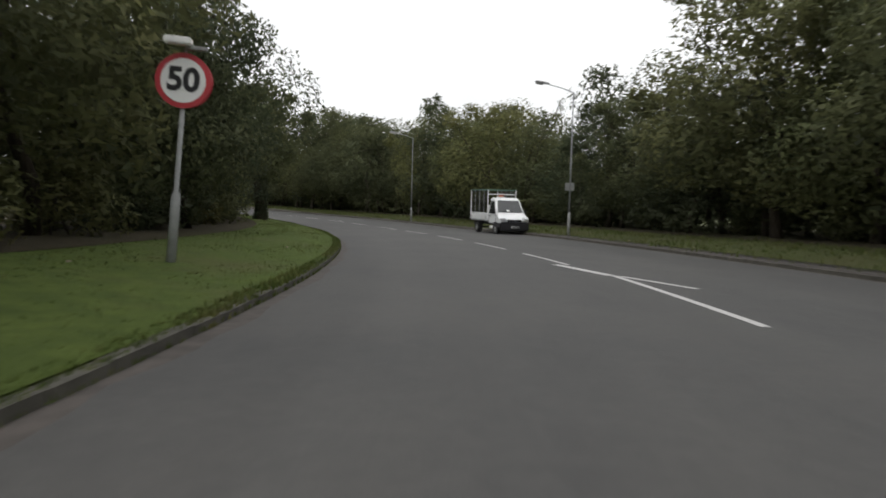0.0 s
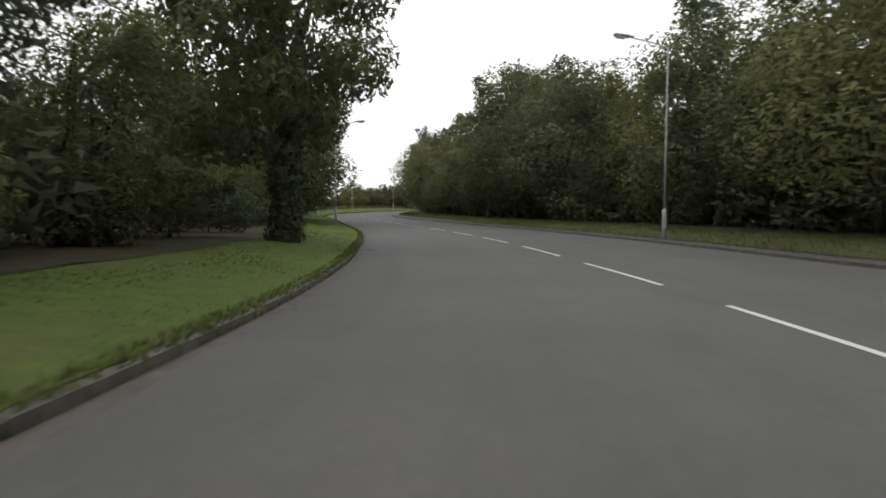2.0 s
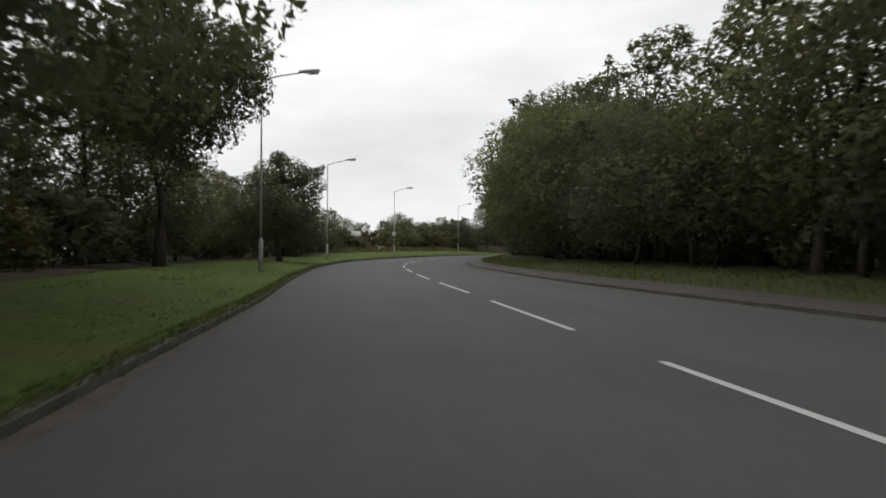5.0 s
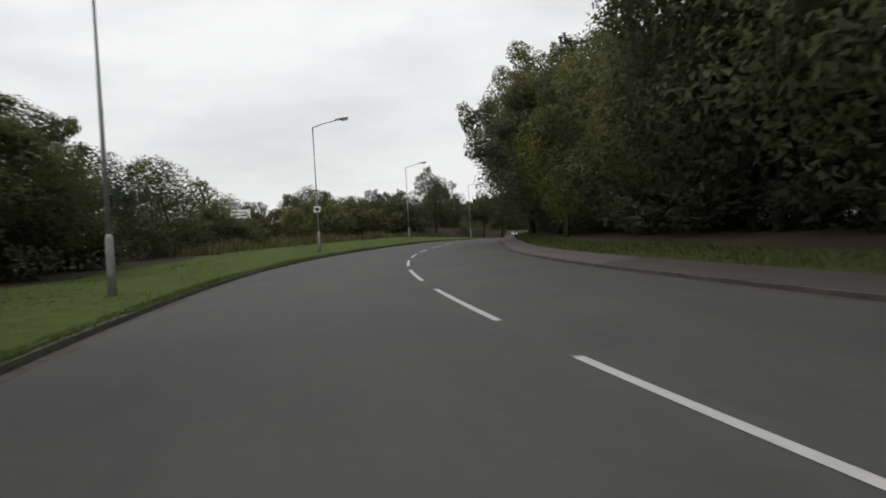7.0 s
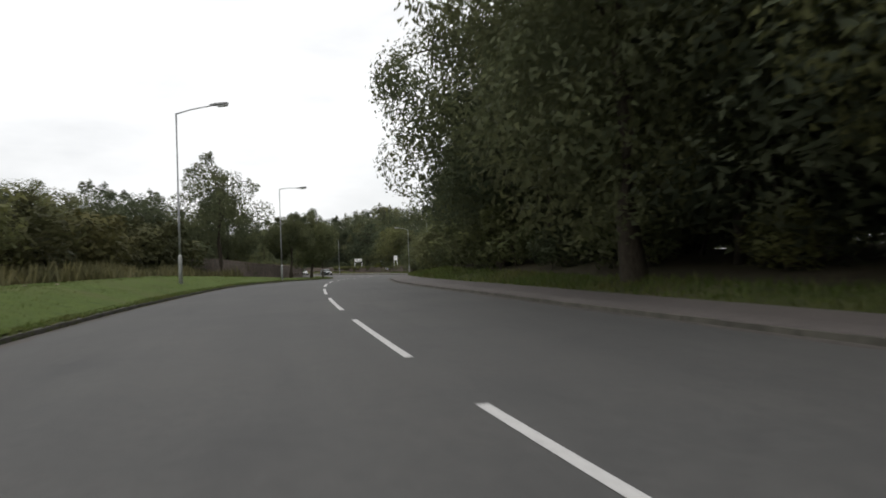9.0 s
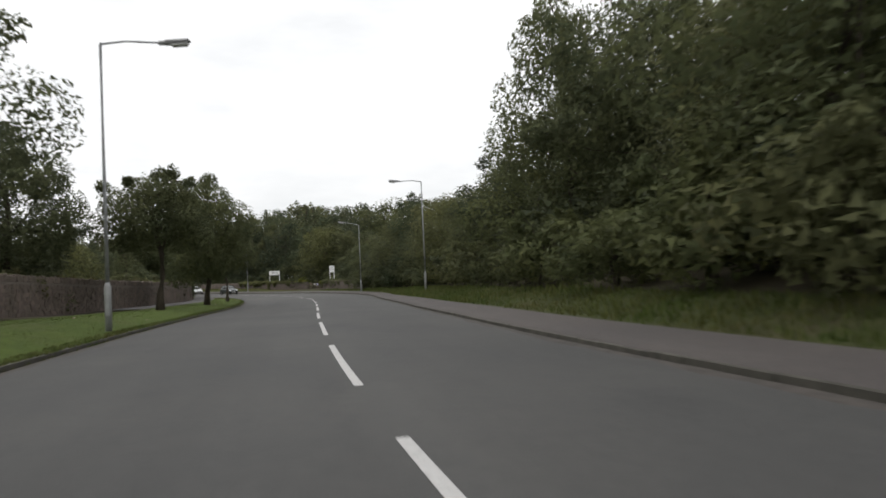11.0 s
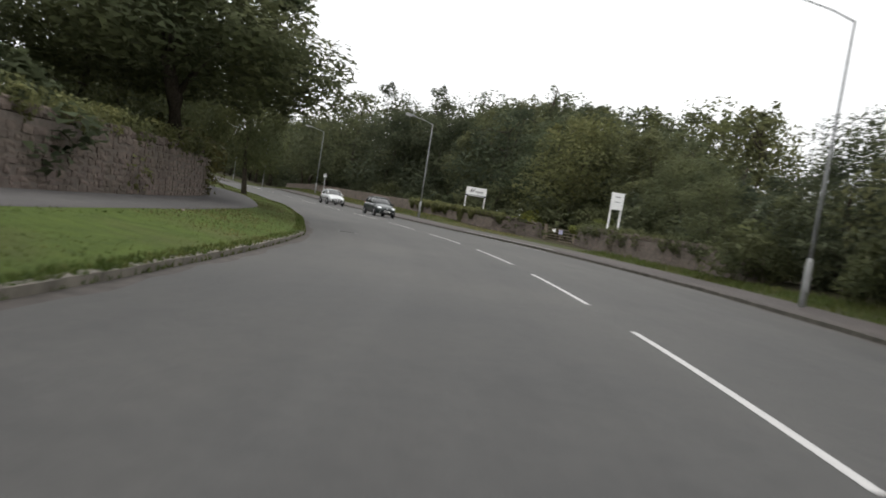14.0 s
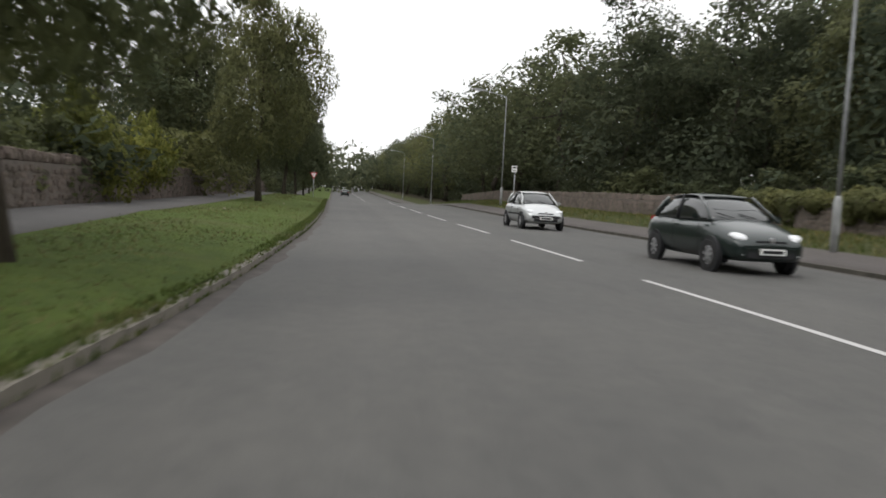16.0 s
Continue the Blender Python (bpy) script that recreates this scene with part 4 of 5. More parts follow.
belt(43, 76, 1.0, lambda k: 13.4, table([(42, 11.5), (44, 13.5), (50, 14.5), (76, 14.5)]), TALL, "wood along the straight", 1)
belt(43, 76, 1.3, lambda k: 20, table([(42, 15), (76, 16.5)]), TALL, "wood along the straight", 2)
for k, lat, h in [(6.2, 24, 14), (7.0, 25, 13.5), (5.3, 25, 14.5), (7.8, 24, 14), (13.9, 15, 13.5)]:
    plant("sapling_a", k, lat, h, 1.2)
plant("conifer_a", 2.75, 20, 12.5, 1.3)
for k, lat, h in [(40.1, 28, 17.3), (40.25, 30.5, 17.0), (42.0, 27.5, 17.6)]:
    plant("conifer_a", k, lat, h, 1.3)
plant("tall_b", 3.0, 16.5, 13.5, 1.3)


for i in range(9):
    plant(THICK[i % 5], 67 + 1.2 * (i % 3), -12 + 3.0 * i, 8.0, 1.2, "wood where the road bends away")
    plant("brake_a", 69 + 0.5 * (i % 2), -12 + 3.0 * i, 5.0, 1.5, "wood where the road bends away")


def far_woods():
    """A ring of woodland in the distance, uncountable crowns in one mesh."""
    rng = random.Random(5)
    lobes = []
    mid = Vector((-70, 190, 0))
    for i in range(900):
        a = rng.uniform(0, 6.2832)
        r = rng.uniform(260, 420)
        x, y = mid.x + r * math.cos(a), mid.y + 1.25 * r * math.sin(a)
        lobes.append((x, y, rng.uniform(2, 9) + (r - 260) * 0.03, rng.uniform(5, 8)))
    me = crown_mesh("far_woods", lobes, 90000, 1.5, M_LEAF_C, 21, core=0.12, sides=3)
    ob = new("far_woods", me)
    tagged(ob, "distant dark green woodland round the fields", "woods", kind="stuff")


far_woods()


def blades(name, ks, lat0, lat1, per, h0, h1, mat, seed, label, width=0.012):
    """Grass as single blades over a stretch of verge."""
    rng = np.random.default_rng(seed)
    k0, k1 = ks
    area = (k1 - k0) * 9 * abs(float(lat1((k0 + k1) / 2) - lat0((k0 + k1) / 2)))
    n = int(area * per)
    k = rng.uniform(k0, k1, n)
    u = rng.random(n)
    lat = lat0(k) + (lat1(k) - lat0(k)) * u
    px, py = np.interp(k, LK, LINE[:, 0]), np.interp(k, LK, LINE[:, 1])
    tx, ty = np.interp(k, LK, TAN[:, 0]), np.interp(k, LK, TAN[:, 1])
    base = np.stack([px + ty * lat, py - tx * lat, level(k) + rise(k, lat) - 0.01], 1)
    h = rng.uniform(h0, h1, n) * (0.7 + 0.6 * np.sin(k * 3.1) * np.sin(lat * 1.7) * 0.5 + 0.15)
    a = rng.uniform(0, 6.283, n)
    side = np.stack([np.cos(a), np.sin(a), 0 * a], 1) * (width * (0.6 + rng.random(n)) * (1 + h * 3))[:, None]
    lean = np.stack([np.cos(a + 1.4), np.sin(a + 1.4), 0 * a], 1) * (h * rng.uniform(0.1, 0.7, n))[:, None]
    top = base + lean + np.stack([0 * h, 0 * h, h], 1)
    verts = np.stack([base - side, base + side, top], 1).reshape(-1, 3)
    me = bpy.data.meshes.new(name)
    me.vertices.add(3 * n)
    me.vertices.foreach_set("co", verts.astype(np.float32).ravel())
    me.loops.add(3 * n)
    me.loops.foreach_set("vertex_index", np.arange(3 * n, dtype=np.int32))
    me.polygons.add(n)
    me.polygons.foreach_set("loop_start", np.arange(0, 3 * n, 3, dtype=np.int32))
    me.update(calc_edges=True)
    me.materials.append(mat)
    tagged(new(name, me), label, "grass", kind="stuff")


kb = lambda k: kerb_l(k) - 0.1
tuft0, tuft1 = (lambda k: kerb_l(k) + 0.03), (lambda k: kerb_l(k) - 0.3)
blades("grass", (-4, 46), tuft0, tuft1, 420, 0.03, 0.10, M_BLADE, 41, "ragged grass creeping over the kerb stones")
blades("grass", (-3, 12), kb, edge_l, 55, 0.02, 0.06, M_BLADE, 31, "short mown green grass blades")
blades("grass", (12, 28), kb, edge_l, 45, 0.02, 0.07, M_BLADE, 32, "short mown green grass blades")
blades("grass", (28, 46), kb, edge_l, 55, 0.02, 0.06, M_BLADE, 33, "short mown green grass blades")
blades("grass", (33.5, 46), kb, edge_l, 40, 0.02, 0.07, M_DRY, 39, "yellowed dry blades among the mown grass")
blades("weeds", (18.5, 27), lambda k: edge_l(k) + 0.3, lambda k: edge_l(k) - 3, 45, 0.3, 0.95, M_DRY, 34, "tall dry greyish grass and weeds behind the verge", 0.014)
blades("grass", (8, 21), lambda k: kerb_r(k) + 0.2 + path_r(k), edge_r, 50, 0.05, 0.25, M_BLADE, 35, "rough green grass below the hedge")
blades("grass", (21, 36), lambda k: kerb_r(k) + 0.2 + path_r(k), edge_r, 70, 0.06, 0.3, M_BLADE, 36, "rough green grass below the hedge")
blades("grass", (37, 44), lambda k: kerb_r(k) + 0.2 + path_r(k), edge_r, 45, 0.05, 0.2, M_DRY, 37, "thin yellowing grass below the wall")
blades("grass", (38.2, 46), lambda k: kerb_r(k) + 0.2 + path_r(k), lambda k: 10.0, 60, 0.05, 0.2, M_BLADE, 40, "rough green grass on the slope below the wall")
blades("grass", (-4, 8), lambda k: kerb_r(k) + 0.1, edge_r, 30, 0.05, 0.25, M_BLADE, 38, "rough green grass below the hedge")


# ---- street furniture ----
def lamp_post(k, lat, side, label, height=8.4, plate=None, up=0.42):
    """side: +1 when the arm reaches towards larger lat."""
    t = heading(k)
    m = Matrix.Translation(spot(k, lat, -0.04)) @ Matrix.Rotation(math.atan2(t[1], t[0]) - math.pi / 2, 4, "Z")
    ob = anchor("street_lamp", m, label, "street lamp", "street lamps along the road")
    part("base_column", solid(lambda b: tube(b, [(0, 0, -0.2), (0, 0, 1.35), (0, 0, 1.48)], [0.10, 0.10, 0.058], 10)), M_GREYP, ob, soft=True)
    part("column", solid(lambda b: tube(b, [(0, 0, 1.46), (0, 0, 4.5), (0, 0, height - 0.06), (side * 0.03, 0, height)], [0.058, 0.052, 0.046, 0.04], 10)), M_STEEL, ob, soft=True)
    reach = 1.95
    part("arm", solid(lambda b: tube(b, [(-side * 0.02, 0, height - 0.05), (side * 0.7, 0, height + 0.05 + 0.3 * up), (side * reach, 0, height + up)], [0.036, 0.033, 0.03], 8)), M_STEEL, ob, soft=True)
    tilt = Matrix.Rotation(-side * radians(5), 4, "Y")
    bm = bmesh.new()
    box(bm, (0.78, 0.30, 0.13), (side * (reach + 0.25), 0, height + up + 0.04), tilt, 0.05)
    box(bm, (0.26, 0.20, 0.10), (side * (reach - 0.18), 0, height + up), tilt, 0.03)
    head = part("lantern", bm, M_LANTERN, ob)
    bm = bmesh.new()
    box(bm, (0.50, 0.24, 0.09), (side * (reach + 0.33), 0, height + up - 0.045), tilt, 0.035)
    part("bowl", bm, M_LENS, head, "pale translucent lamp bowl")
    part("door", boxes(((0.10, 0.012, 0.5), (0, -0.098, 0.75)), bevel=0.004), M_GREYP, ob)
    if plate == "camera":
        p = part("camera_sign", boxes(((0.52, 0.02, 0.46), (0, -0.075, 2.75)), bevel=0.006), M_SIGNW, ob, "white square sign with a black camera symbol")
        p.location.z = 0.3
        bm = boxes(((0.24, 0.008, 0.17), (0.02, -0.089, 2.74)), ((0.10, 0.008, 0.10), (-0.12, -0.089, 2.78)), ((0.05, 0.008, 0.10), (0.02, -0.089, 2.60)), ((0.14, 0.008, 0.03), (0.02, -0.089, 2.865)))
        part("camera_symbol", bm, M_SIGNB, p)
        part("sign_border", boxes(((0.5, 0.006, 0.02), (0, -0.0885, 2.965)), ((0.5, 0.006, 0.02), (0, -0.0885, 2.535)), ((0.02, 0.006, 0.44), (-0.24, -0.0885, 2.75)), ((0.02, 0.006, 0.44), (0.24, -0.0885, 2.75))), M_SIGNB, p)
    if plate == "back":
        p = part("sign_plate", boxes(((0.62, 0.02, 0.5), (0.0, 0.075, 3.1)), bevel=0.006), M_GREYP, ob, "plain grey back of a square sign")
        part("clip", boxes(((0.18, 0.05, 0.04), (0, 0.03, 3.2)), ((0.18, 0.05, 0.04), (0, 0.03, 3.0))), M_STEEL, p)
    return ob


for k, lat, high, plate, lab in [
    (2.0, 8.5, 9.0, "back", "tall grey steel street lamp with a small sign plate"),
    (5.42, 7.55, 8.85, None, "tall grey steel street lamp before the dark hedge"),
    (9.0, -6.7, 8.65, None, "tall grey steel street lamp on the grass verge"),
    (12.75, -7.2, 8.6, None, "tall grey steel street lamp on the grass verge"),
    (16.2, -7.4, 8.7, None, "tall grey steel street lamp on the grass verge"),
    (19.77, -7.5, 8.85, "camera", "tall grey street lamp carrying a camera sign"),
    (23.44, -7.1, 8.6, None, "tall grey steel street lamp on the open verge"),
    (26.91, -6.2, 8.7, None, "tall grey steel street lamp beside the stone wall"),
    (30.5, 8.5, 8.6, None, "tall grey steel street lamp in front of bushes"),
    (34.08, 8.17, 8.35, None, "tall grey steel street lamp at the path's edge"),
    (38.6, 7.55, 8.25, None, "tall grey steel street lamp before the ivied wall"),
    (42.76, 7.85, 8.45, None, "tall grey steel street lamp near the bus stop"),
    (46.8, 7.4, 8.4, None, "tall grey steel street lamp far along the straight"),
    (50.8, 7.3, 8.4, None, "tall grey steel street lamp far along the straight"),
]:
    lamp_post(k, lat, -1 if lat > 0 else 1, lab, height=high, plate=plate, up=0.42 if k < 25 else 0.02 if k < 32 else 0.36)


def disc(bm, r, depth, at, seg=40):
    return bmesh.ops.create_cone(bm, cap_ends=True, segments=seg, radius1=r, radius2=r, depth=depth, matrix=Matrix.Translation(at) @ Matrix.Rotation(math.pi / 2, 4, "X"))


def speed_sign():
    place = spot(-1.36, -8.66, -0.12)
    t = heading(-1.9)
    m = Matrix.Translation(place) @ Matrix.Rotation(math.atan2(t[1], t[0]) - math.pi / 2 + 0.10, 4, "Z") @ Matrix.Rotation(radians(4.2), 4, "Y")
    ob = anchor("speed_limit_sign", m, "round red-rimmed white speed limit sign reading 50", "road sign")
    part("post", solid(lambda b: tube(b, [(0, 0, -0.2), (0, 0, 1.28), (0, 0, 1.42), (0, 0, 3.75)], [0.085, 0.085, 0.045, 0.045], 10)), M_GREYP, ob, soft=True)
    bm = bmesh.new()
    disc(bm, 0.48, 0.022, (0, -0.07, 3.33))
    face = part("red_rim", bm, M_RED, ob, "red reflective rim of the sign")
    bm = bmesh.new()
    disc(bm, 0.385, 0.008, (0, -0.086, 3.33))
    white = part("white_face", bm, M_SIGNW, face)
    font = bpy.data.curves.new("numerals", "FONT")
    font.body, font.size, font.align_x, font.align_y, font.extrude, font.offset = "50", 0.56, "CENTER", "CENTER", 0.004, 0.02
    num = new("numerals", font)
    num.matrix_basis = Matrix.Translation((0, -0.094, 3.33)) @ Matrix.Rotation(math.pi / 2, 4, "X")
    num.parent = face
    font.materials.append(M_SIGNB)
    bm = bmesh.new()
    disc(bm, 0.45, 0.02, (0.03, 0.07, 3.33))
    part("rear_disc", bm, M_RED, ob, "red rim of the disc facing the other way")
    part("lamp_bracket", solid(lambda b: tube(b, [(0, 0, 3.72), (0, -0.05, 3.86), (0.05, -0.22, 3.9)], 0.022, 6)), M_GREYP, ob)
    part("lamp_unit", boxes(((0.46, 0.20, 0.13), (-0.10, -0.22, 3.98)), bevel=0.025), M_SIGNW, ob, "white box-shaped sign light")
    part("lamp_arm", boxes(((0.34, 0.14, 0.07), (0.20, -0.1, 3.90)), bevel=0.02), M_GREYP, ob)


speed_sign()


def board(name, a, b, z0, z1, top_of_ground, label, stripes, strip=False):
    """A notice board between two posts a and b (plan points)."""
    a, b = Vector((*a, 0)), Vector((*b, 0))
    mid, d = (a + b) / 2, (b - a)
    w = d.length
    m = Matrix.Translation((mid.x, mid.y, top_of_ground)) @ Matrix.Rotation(math.atan2(d.y, d.x), 4, "Z")
    ob = anchor(name, m, label, "sign board")
    for s in (-1, 1):
        part("post", boxes(((0.10, 0.08, z1 + 0.2), (s * (w / 2 - 0.06), 0.05, z1 / 2 - 0.1)), bevel=0.01), M_WHITE, ob)
    panel = part("panel", boxes(((w, 0.05, z1 - z0), (0, -0.02, (z0 + z1) / 2)), bevel=0.008), M_WHITE, ob)
    for x, z, sx, sz, lean, mat in stripes:
        bm = bmesh.new()
        box(bm, (sx, 0.008, sz), (x, -0.05, z), Matrix.Rotation(lean, 4, "Y"))
        part("lettering_bar", bm, mat, panel)
    if strip:
        lower = part("lower_strip", boxes(((w, 0.03, 0.13), (0, -0.01, z0 - 0.07)), bevel=0.004), M_NAVY, ob, "dark blue strip under the panel")
        part("lettering_bar", boxes(((w * 0.8, 0.008, 0.06), (0, -0.03, z0 - 0.08))), M_SIGNW, lower)
    return ob


g_a = float(level(38.5)) + 0.5
board("company_board", (-95.64, 346.0), (-93.86, 346.3), 2.55, 3.21, g_a, "white board on two posts with black slanted stripes", [(-0.42, 2.92, 0.09, 0.33, 0.6, M_SIGNB), (-0.25, 2.92, 0.09, 0.33, 0.6, M_SIGNB), (0.28, 2.84, 0.70, 0.11, 0, M_GREYP), (0.30, 2.71, 0.58, 0.04, 0, M_GREYP)], True)
g_b = float(level(36.2)) + 0.5
board("notice_board", (-85.08, 326.5), (-84.35, 326.7), 2.45, 3.45, g_b, "tall white notice board on two white posts", [(0.0, 3.2, 0.3, 0.06, 0, M_GREYP), (0.0, 2.9, 0.36, 0.05, 0, M_GREYP)])
p_n = spot(19.85, -13.4)
board("white_board", (p_n.x - 0.75, p_n.y - 0.1), (p_n.x + 0.75, p_n.y + 0.15), 2.15, 2.8, p_n.z, "plain white board standing over the scrub", [(0, 2.6, 1.1, 0.06, 0, M_GREYP), (0, 2.38, 0.9, 0.05, 0, M_GREYP)])


def bus_stop():
    m = Matrix.Translation(spot(41.55, 6.0, -0.03)) @ Matrix.Rotation(radians(yaw_at(41.55)), 4, "Z")
    ob = anchor("bus_stop", m, "slim grey bus stop pole with a small white flag", "bus stop")
    part("pole", solid(lambda b: tube(b, [(0, 0, -0.2), (0, 0, 3.1)], 0.035, 8)), M_STEEL, ob, soft=True)
    flag = part("flag", boxes(((0.34, 0.03, 0.40), (-0.05, -0.03, 2.86)), bevel=0.008), M_SIGNW, ob)
    part("flag_bar", boxes(((0.24, 0.008, 0.08), (-0.05, -0.049, 2.95)), ((0.20, 0.008, 0.04), (-0.05, -0.049, 2.76))), M_SIGNB, flag)


bus_stop()


def warning_sign():
    m = Matrix.Translation(spot(45.4, -7.2, -0.03)) @ Matrix.Rotation(radians(yaw_at(45.4)), 4, "Z")
    ob = anchor("warning_sign", m, "red-edged triangular warning sign on a grey post", "road sign")
    part("post", solid(lambda b: tube(b, [(0, 0, -0.2), (0, 0, 2.9)], 0.04, 8)), M_GREYP, ob, soft=True)
    for nm, r, y, mat in (("red_border", 0.48, -0.06, M_RED), ("white_triangle", 0.31, -0.075, M_SIGNW)):
        bm = bmesh.new()
        disc(bm, r, 0.014, (0, 0, 0), 3)
        bmesh.ops.transform(bm, verts=bm.verts, matrix=Matrix.Translation((0, y, 2.55)) @ Matrix.Rotation(math.pi, 4, "Y"))
        part(nm, bm, mat, ob)
    part("symbol", boxes(((0.05, 0.008, 0.24), (0, -0.088, 2.55))), M_SIGNB, ob)


warning_sign()


def gate():
    a, b = spot(37.58, 14.6, -0.2), spot(37.28, 15.4, -0.2)
    d = b - a
    m = Matrix.Translation(a) @ Matrix.Rotation(math.atan2(d.y, d.x), 4, "Z")
    ob = anchor("field_gate", m, "weathered five-barred timber gate with paper notices", "gate")
    w = d.length - 0.2
    for x in (-0.12, w + 0.12):
        part("gate_post", boxes(((0.2, 0.2, 1.5), (x, 0, 0.65)), bevel=0.02), M_TIMBER, ob)
    for z in (0.25, 0.45, 0.65, 0.88, 1.12):
        part("rail", boxes(((w - 0.1, 0.03, 0.06), (w / 2, 0, z)), bevel=0.006), M_TIMBER, ob)
    for x in (0.06, w / 2, w - 0.06):
        part("stile", boxes(((0.08, 0.045, 1.05), (x, 0.038, 0.68)), bevel=0.006), M_TIMBER, ob)
    part("notice", boxes(((0.34, 0.012, 0.26), (0.85, -0.03, 0.98)), bevel=0.003), M_SIGNW, ob, "white paper notice")
    part("notice", boxes(((0.42, 0.012, 0.34), (1.55, -0.03, 0.92)), bevel=0.003), M_BLUE, ob, "pale blue notice")


gate()


# ---- stone walls ----
def chip(seed, fine):
    rng = random.Random(seed)
    bm = bmesh.new()
    bmesh.ops.create_cube(bm, size=1)
    if fine:
        bmesh.ops.subdivide_edges(bm, edges=bm.edges[:], cuts=1, use_grid_fill=True)
        for v in bm.verts:
            v.co *= 1 - 0.16 * max(0, v.co.length - 0.5) / 0.37
    for v in bm.verts:
        v.co += Vector((rng.uniform(-0.06, 0.06), rng.uniform(-0.06, 0.06), rng.uniform(-0.09, 0.09)))
    me = bpy.data.meshes.new("stone")
    bm.to_mesh(me)
    bm.free()
    me.materials.append(M_STONE)
    return me


CHIPS = [chip(i, True) for i in range(8)]
PLAIN_CHIPS = [chip(i, False) for i in range(8)]


def stone_wall(name, k0, k1, lat, high, depth, singles, seed, label, face):
    """A coursed rubble wall along the road; face: +1 or -1, the side (in lat) that looks at the road."""
    rng = random.Random(seed)
    ks = np.arange(k0, k1 + 0.01, 0.12)
    verts, faces = [], []
    for k in ks:
        p, t = along(k), heading(k)
        z = spot(k, float(lat(k))).z
        for off, up in ((-depth / 2, -0.3), (depth / 2, -0.3), (depth / 2, 1), (-depth / 2, 1)):
            l = float(lat(k)) + off
            verts.append((p[0] + t[1] * l, p[1] - t[0] * l, z + (up if up < 0 else float(high(k)) - 0.03)))
    for i in range(len(ks) - 1):
        for j in range(4):
            a, b = i * 4 + j, i * 4 + (j + 1) % 4
            faces.append((a, b, b + 4, a + 4))
    faces += [(3, 2, 1, 0), tuple(len(verts) - 4 + j for j in range(4))]
    wall = raw(name, verts, faces, M_MORTAR)
    tagged(wall, label, "wall", kind="structure")
    bulk_v, bulk_f = [], []

    def block(k, length, z0, hgt, proud, thick, single, mat_cope=False):
        p, t = along(k), heading(k)
        l = float(lat(k)) + face * (depth / 2 - thick / 2 + proud)
        base = spot(k, float(lat(k))).z
        ang = math.atan2(t[1], t[0]) - math.atan2(float(lat(k + 0.03)) - float(lat(k - 0.03)), 0.54)
        m = Matrix.Translation((p[0] + t[1] * l, p[1] - t[0] * l, base + z0 + hgt / 2)) @ Matrix.Rotation(ang, 4, "Z") @ Matrix.Rotation(rng.uniform(-0.09, 0.09), 4, "Y") @ Matrix.Diagonal((length, thick, hgt, 1))
        me = (CHIPS if 33 < k < 39.5 else PLAIN_CHIPS)[rng.randrange(8)]
        if single:
            ob = new("stone", me)
            ob.parent = wall
            ob.matrix_basis = m
        else:
            n = len(bulk_v)
            bulk_v.extend([m @ v.co for v in me.vertices])
            bulk_f.extend([tuple(n + i for i in q.vertices) for q in me.polygons])

    z, row = 0.0, 0
    top = max(float(high(k)) for k in ks)
    while z < top - 0.1:
        h = rng.uniform(0.13, 0.22)
        k = k0 + rng.uniform(0, 0.04)
        while k < k1 - 0.02:
            L = rng.choice((0.16, 0.22, 0.3, 0.4)) * rng.uniform(0.8, 1.2)
            km = k + L / 18
            if z + h < float(high(km)) + 0.02:
                hh = h * rng.uniform(0.75, 1.15)
                block(km, L - 0.015, z + rng.uniform(-0.03, 0.03), hh, rng.uniform(0.0, 0.04), 0.16, singles[0] < km < singles[1])
            k += L / 9
        z += h
        row += 1
    # upright coping stones
    k = k0
    while k < k1 - 0.02:
        L = rng.uniform(0.13, 0.26)
        km = k + L / 18
        block(km, L - 0.015, float(high(km)) - 0.02, rng.uniform(0.2, 0.32), -0.02, depth * 0.9, False)
        k += L / 9
    ob = raw("stonework", bulk_v, bulk_f, M_STONE, wall)
    tagged(ob, kind="stuff")


high_l = table([(26, 1.5), (33, 1.55), (36, 1.65), (36.75, 1.65), (36.85, 1.15), (46, 1.1)])
stone_wall("wall_left", 26.2, 46, lambda k: edge_l(k) - 2.55, high_l, 0.45, (34.7, 35.9), 3, "pinkish sandstone rubble wall with upright coping stones", 1)
high_r = table([(37.4, 0.9), (38.0, 1.1), (38.6, 0.82), (42, 0.76), (46, 0.62)])
line_r = table([(37.5, 15.0), (37.7, 13.9), (38.0, 12.2), (38.4, 10.9), (38.9, 10.3), (46, 10.3)])
stone_wall("wall_right", 37.62, 46, line_r, high_r, 0.4, (38.3, 39.1), 5, "low reddish stone wall partly covered with ivy", -1)
high_r2 = table([(34.6, 0.5), (35.2, 1.0), (36.4, 1.15), (37.3, 0.9)])
line_n = table([(34, 11.0), (36.1, 11.1), (36.6, 12.2), (37.0, 13.8), (37.3, 15.6)])
stone_wall("wall_right_near", 34.8, 37.22, line_n, high_r2, 0.4, (0, 0), 6, "low overgrown stone wall beside the gate", -1)


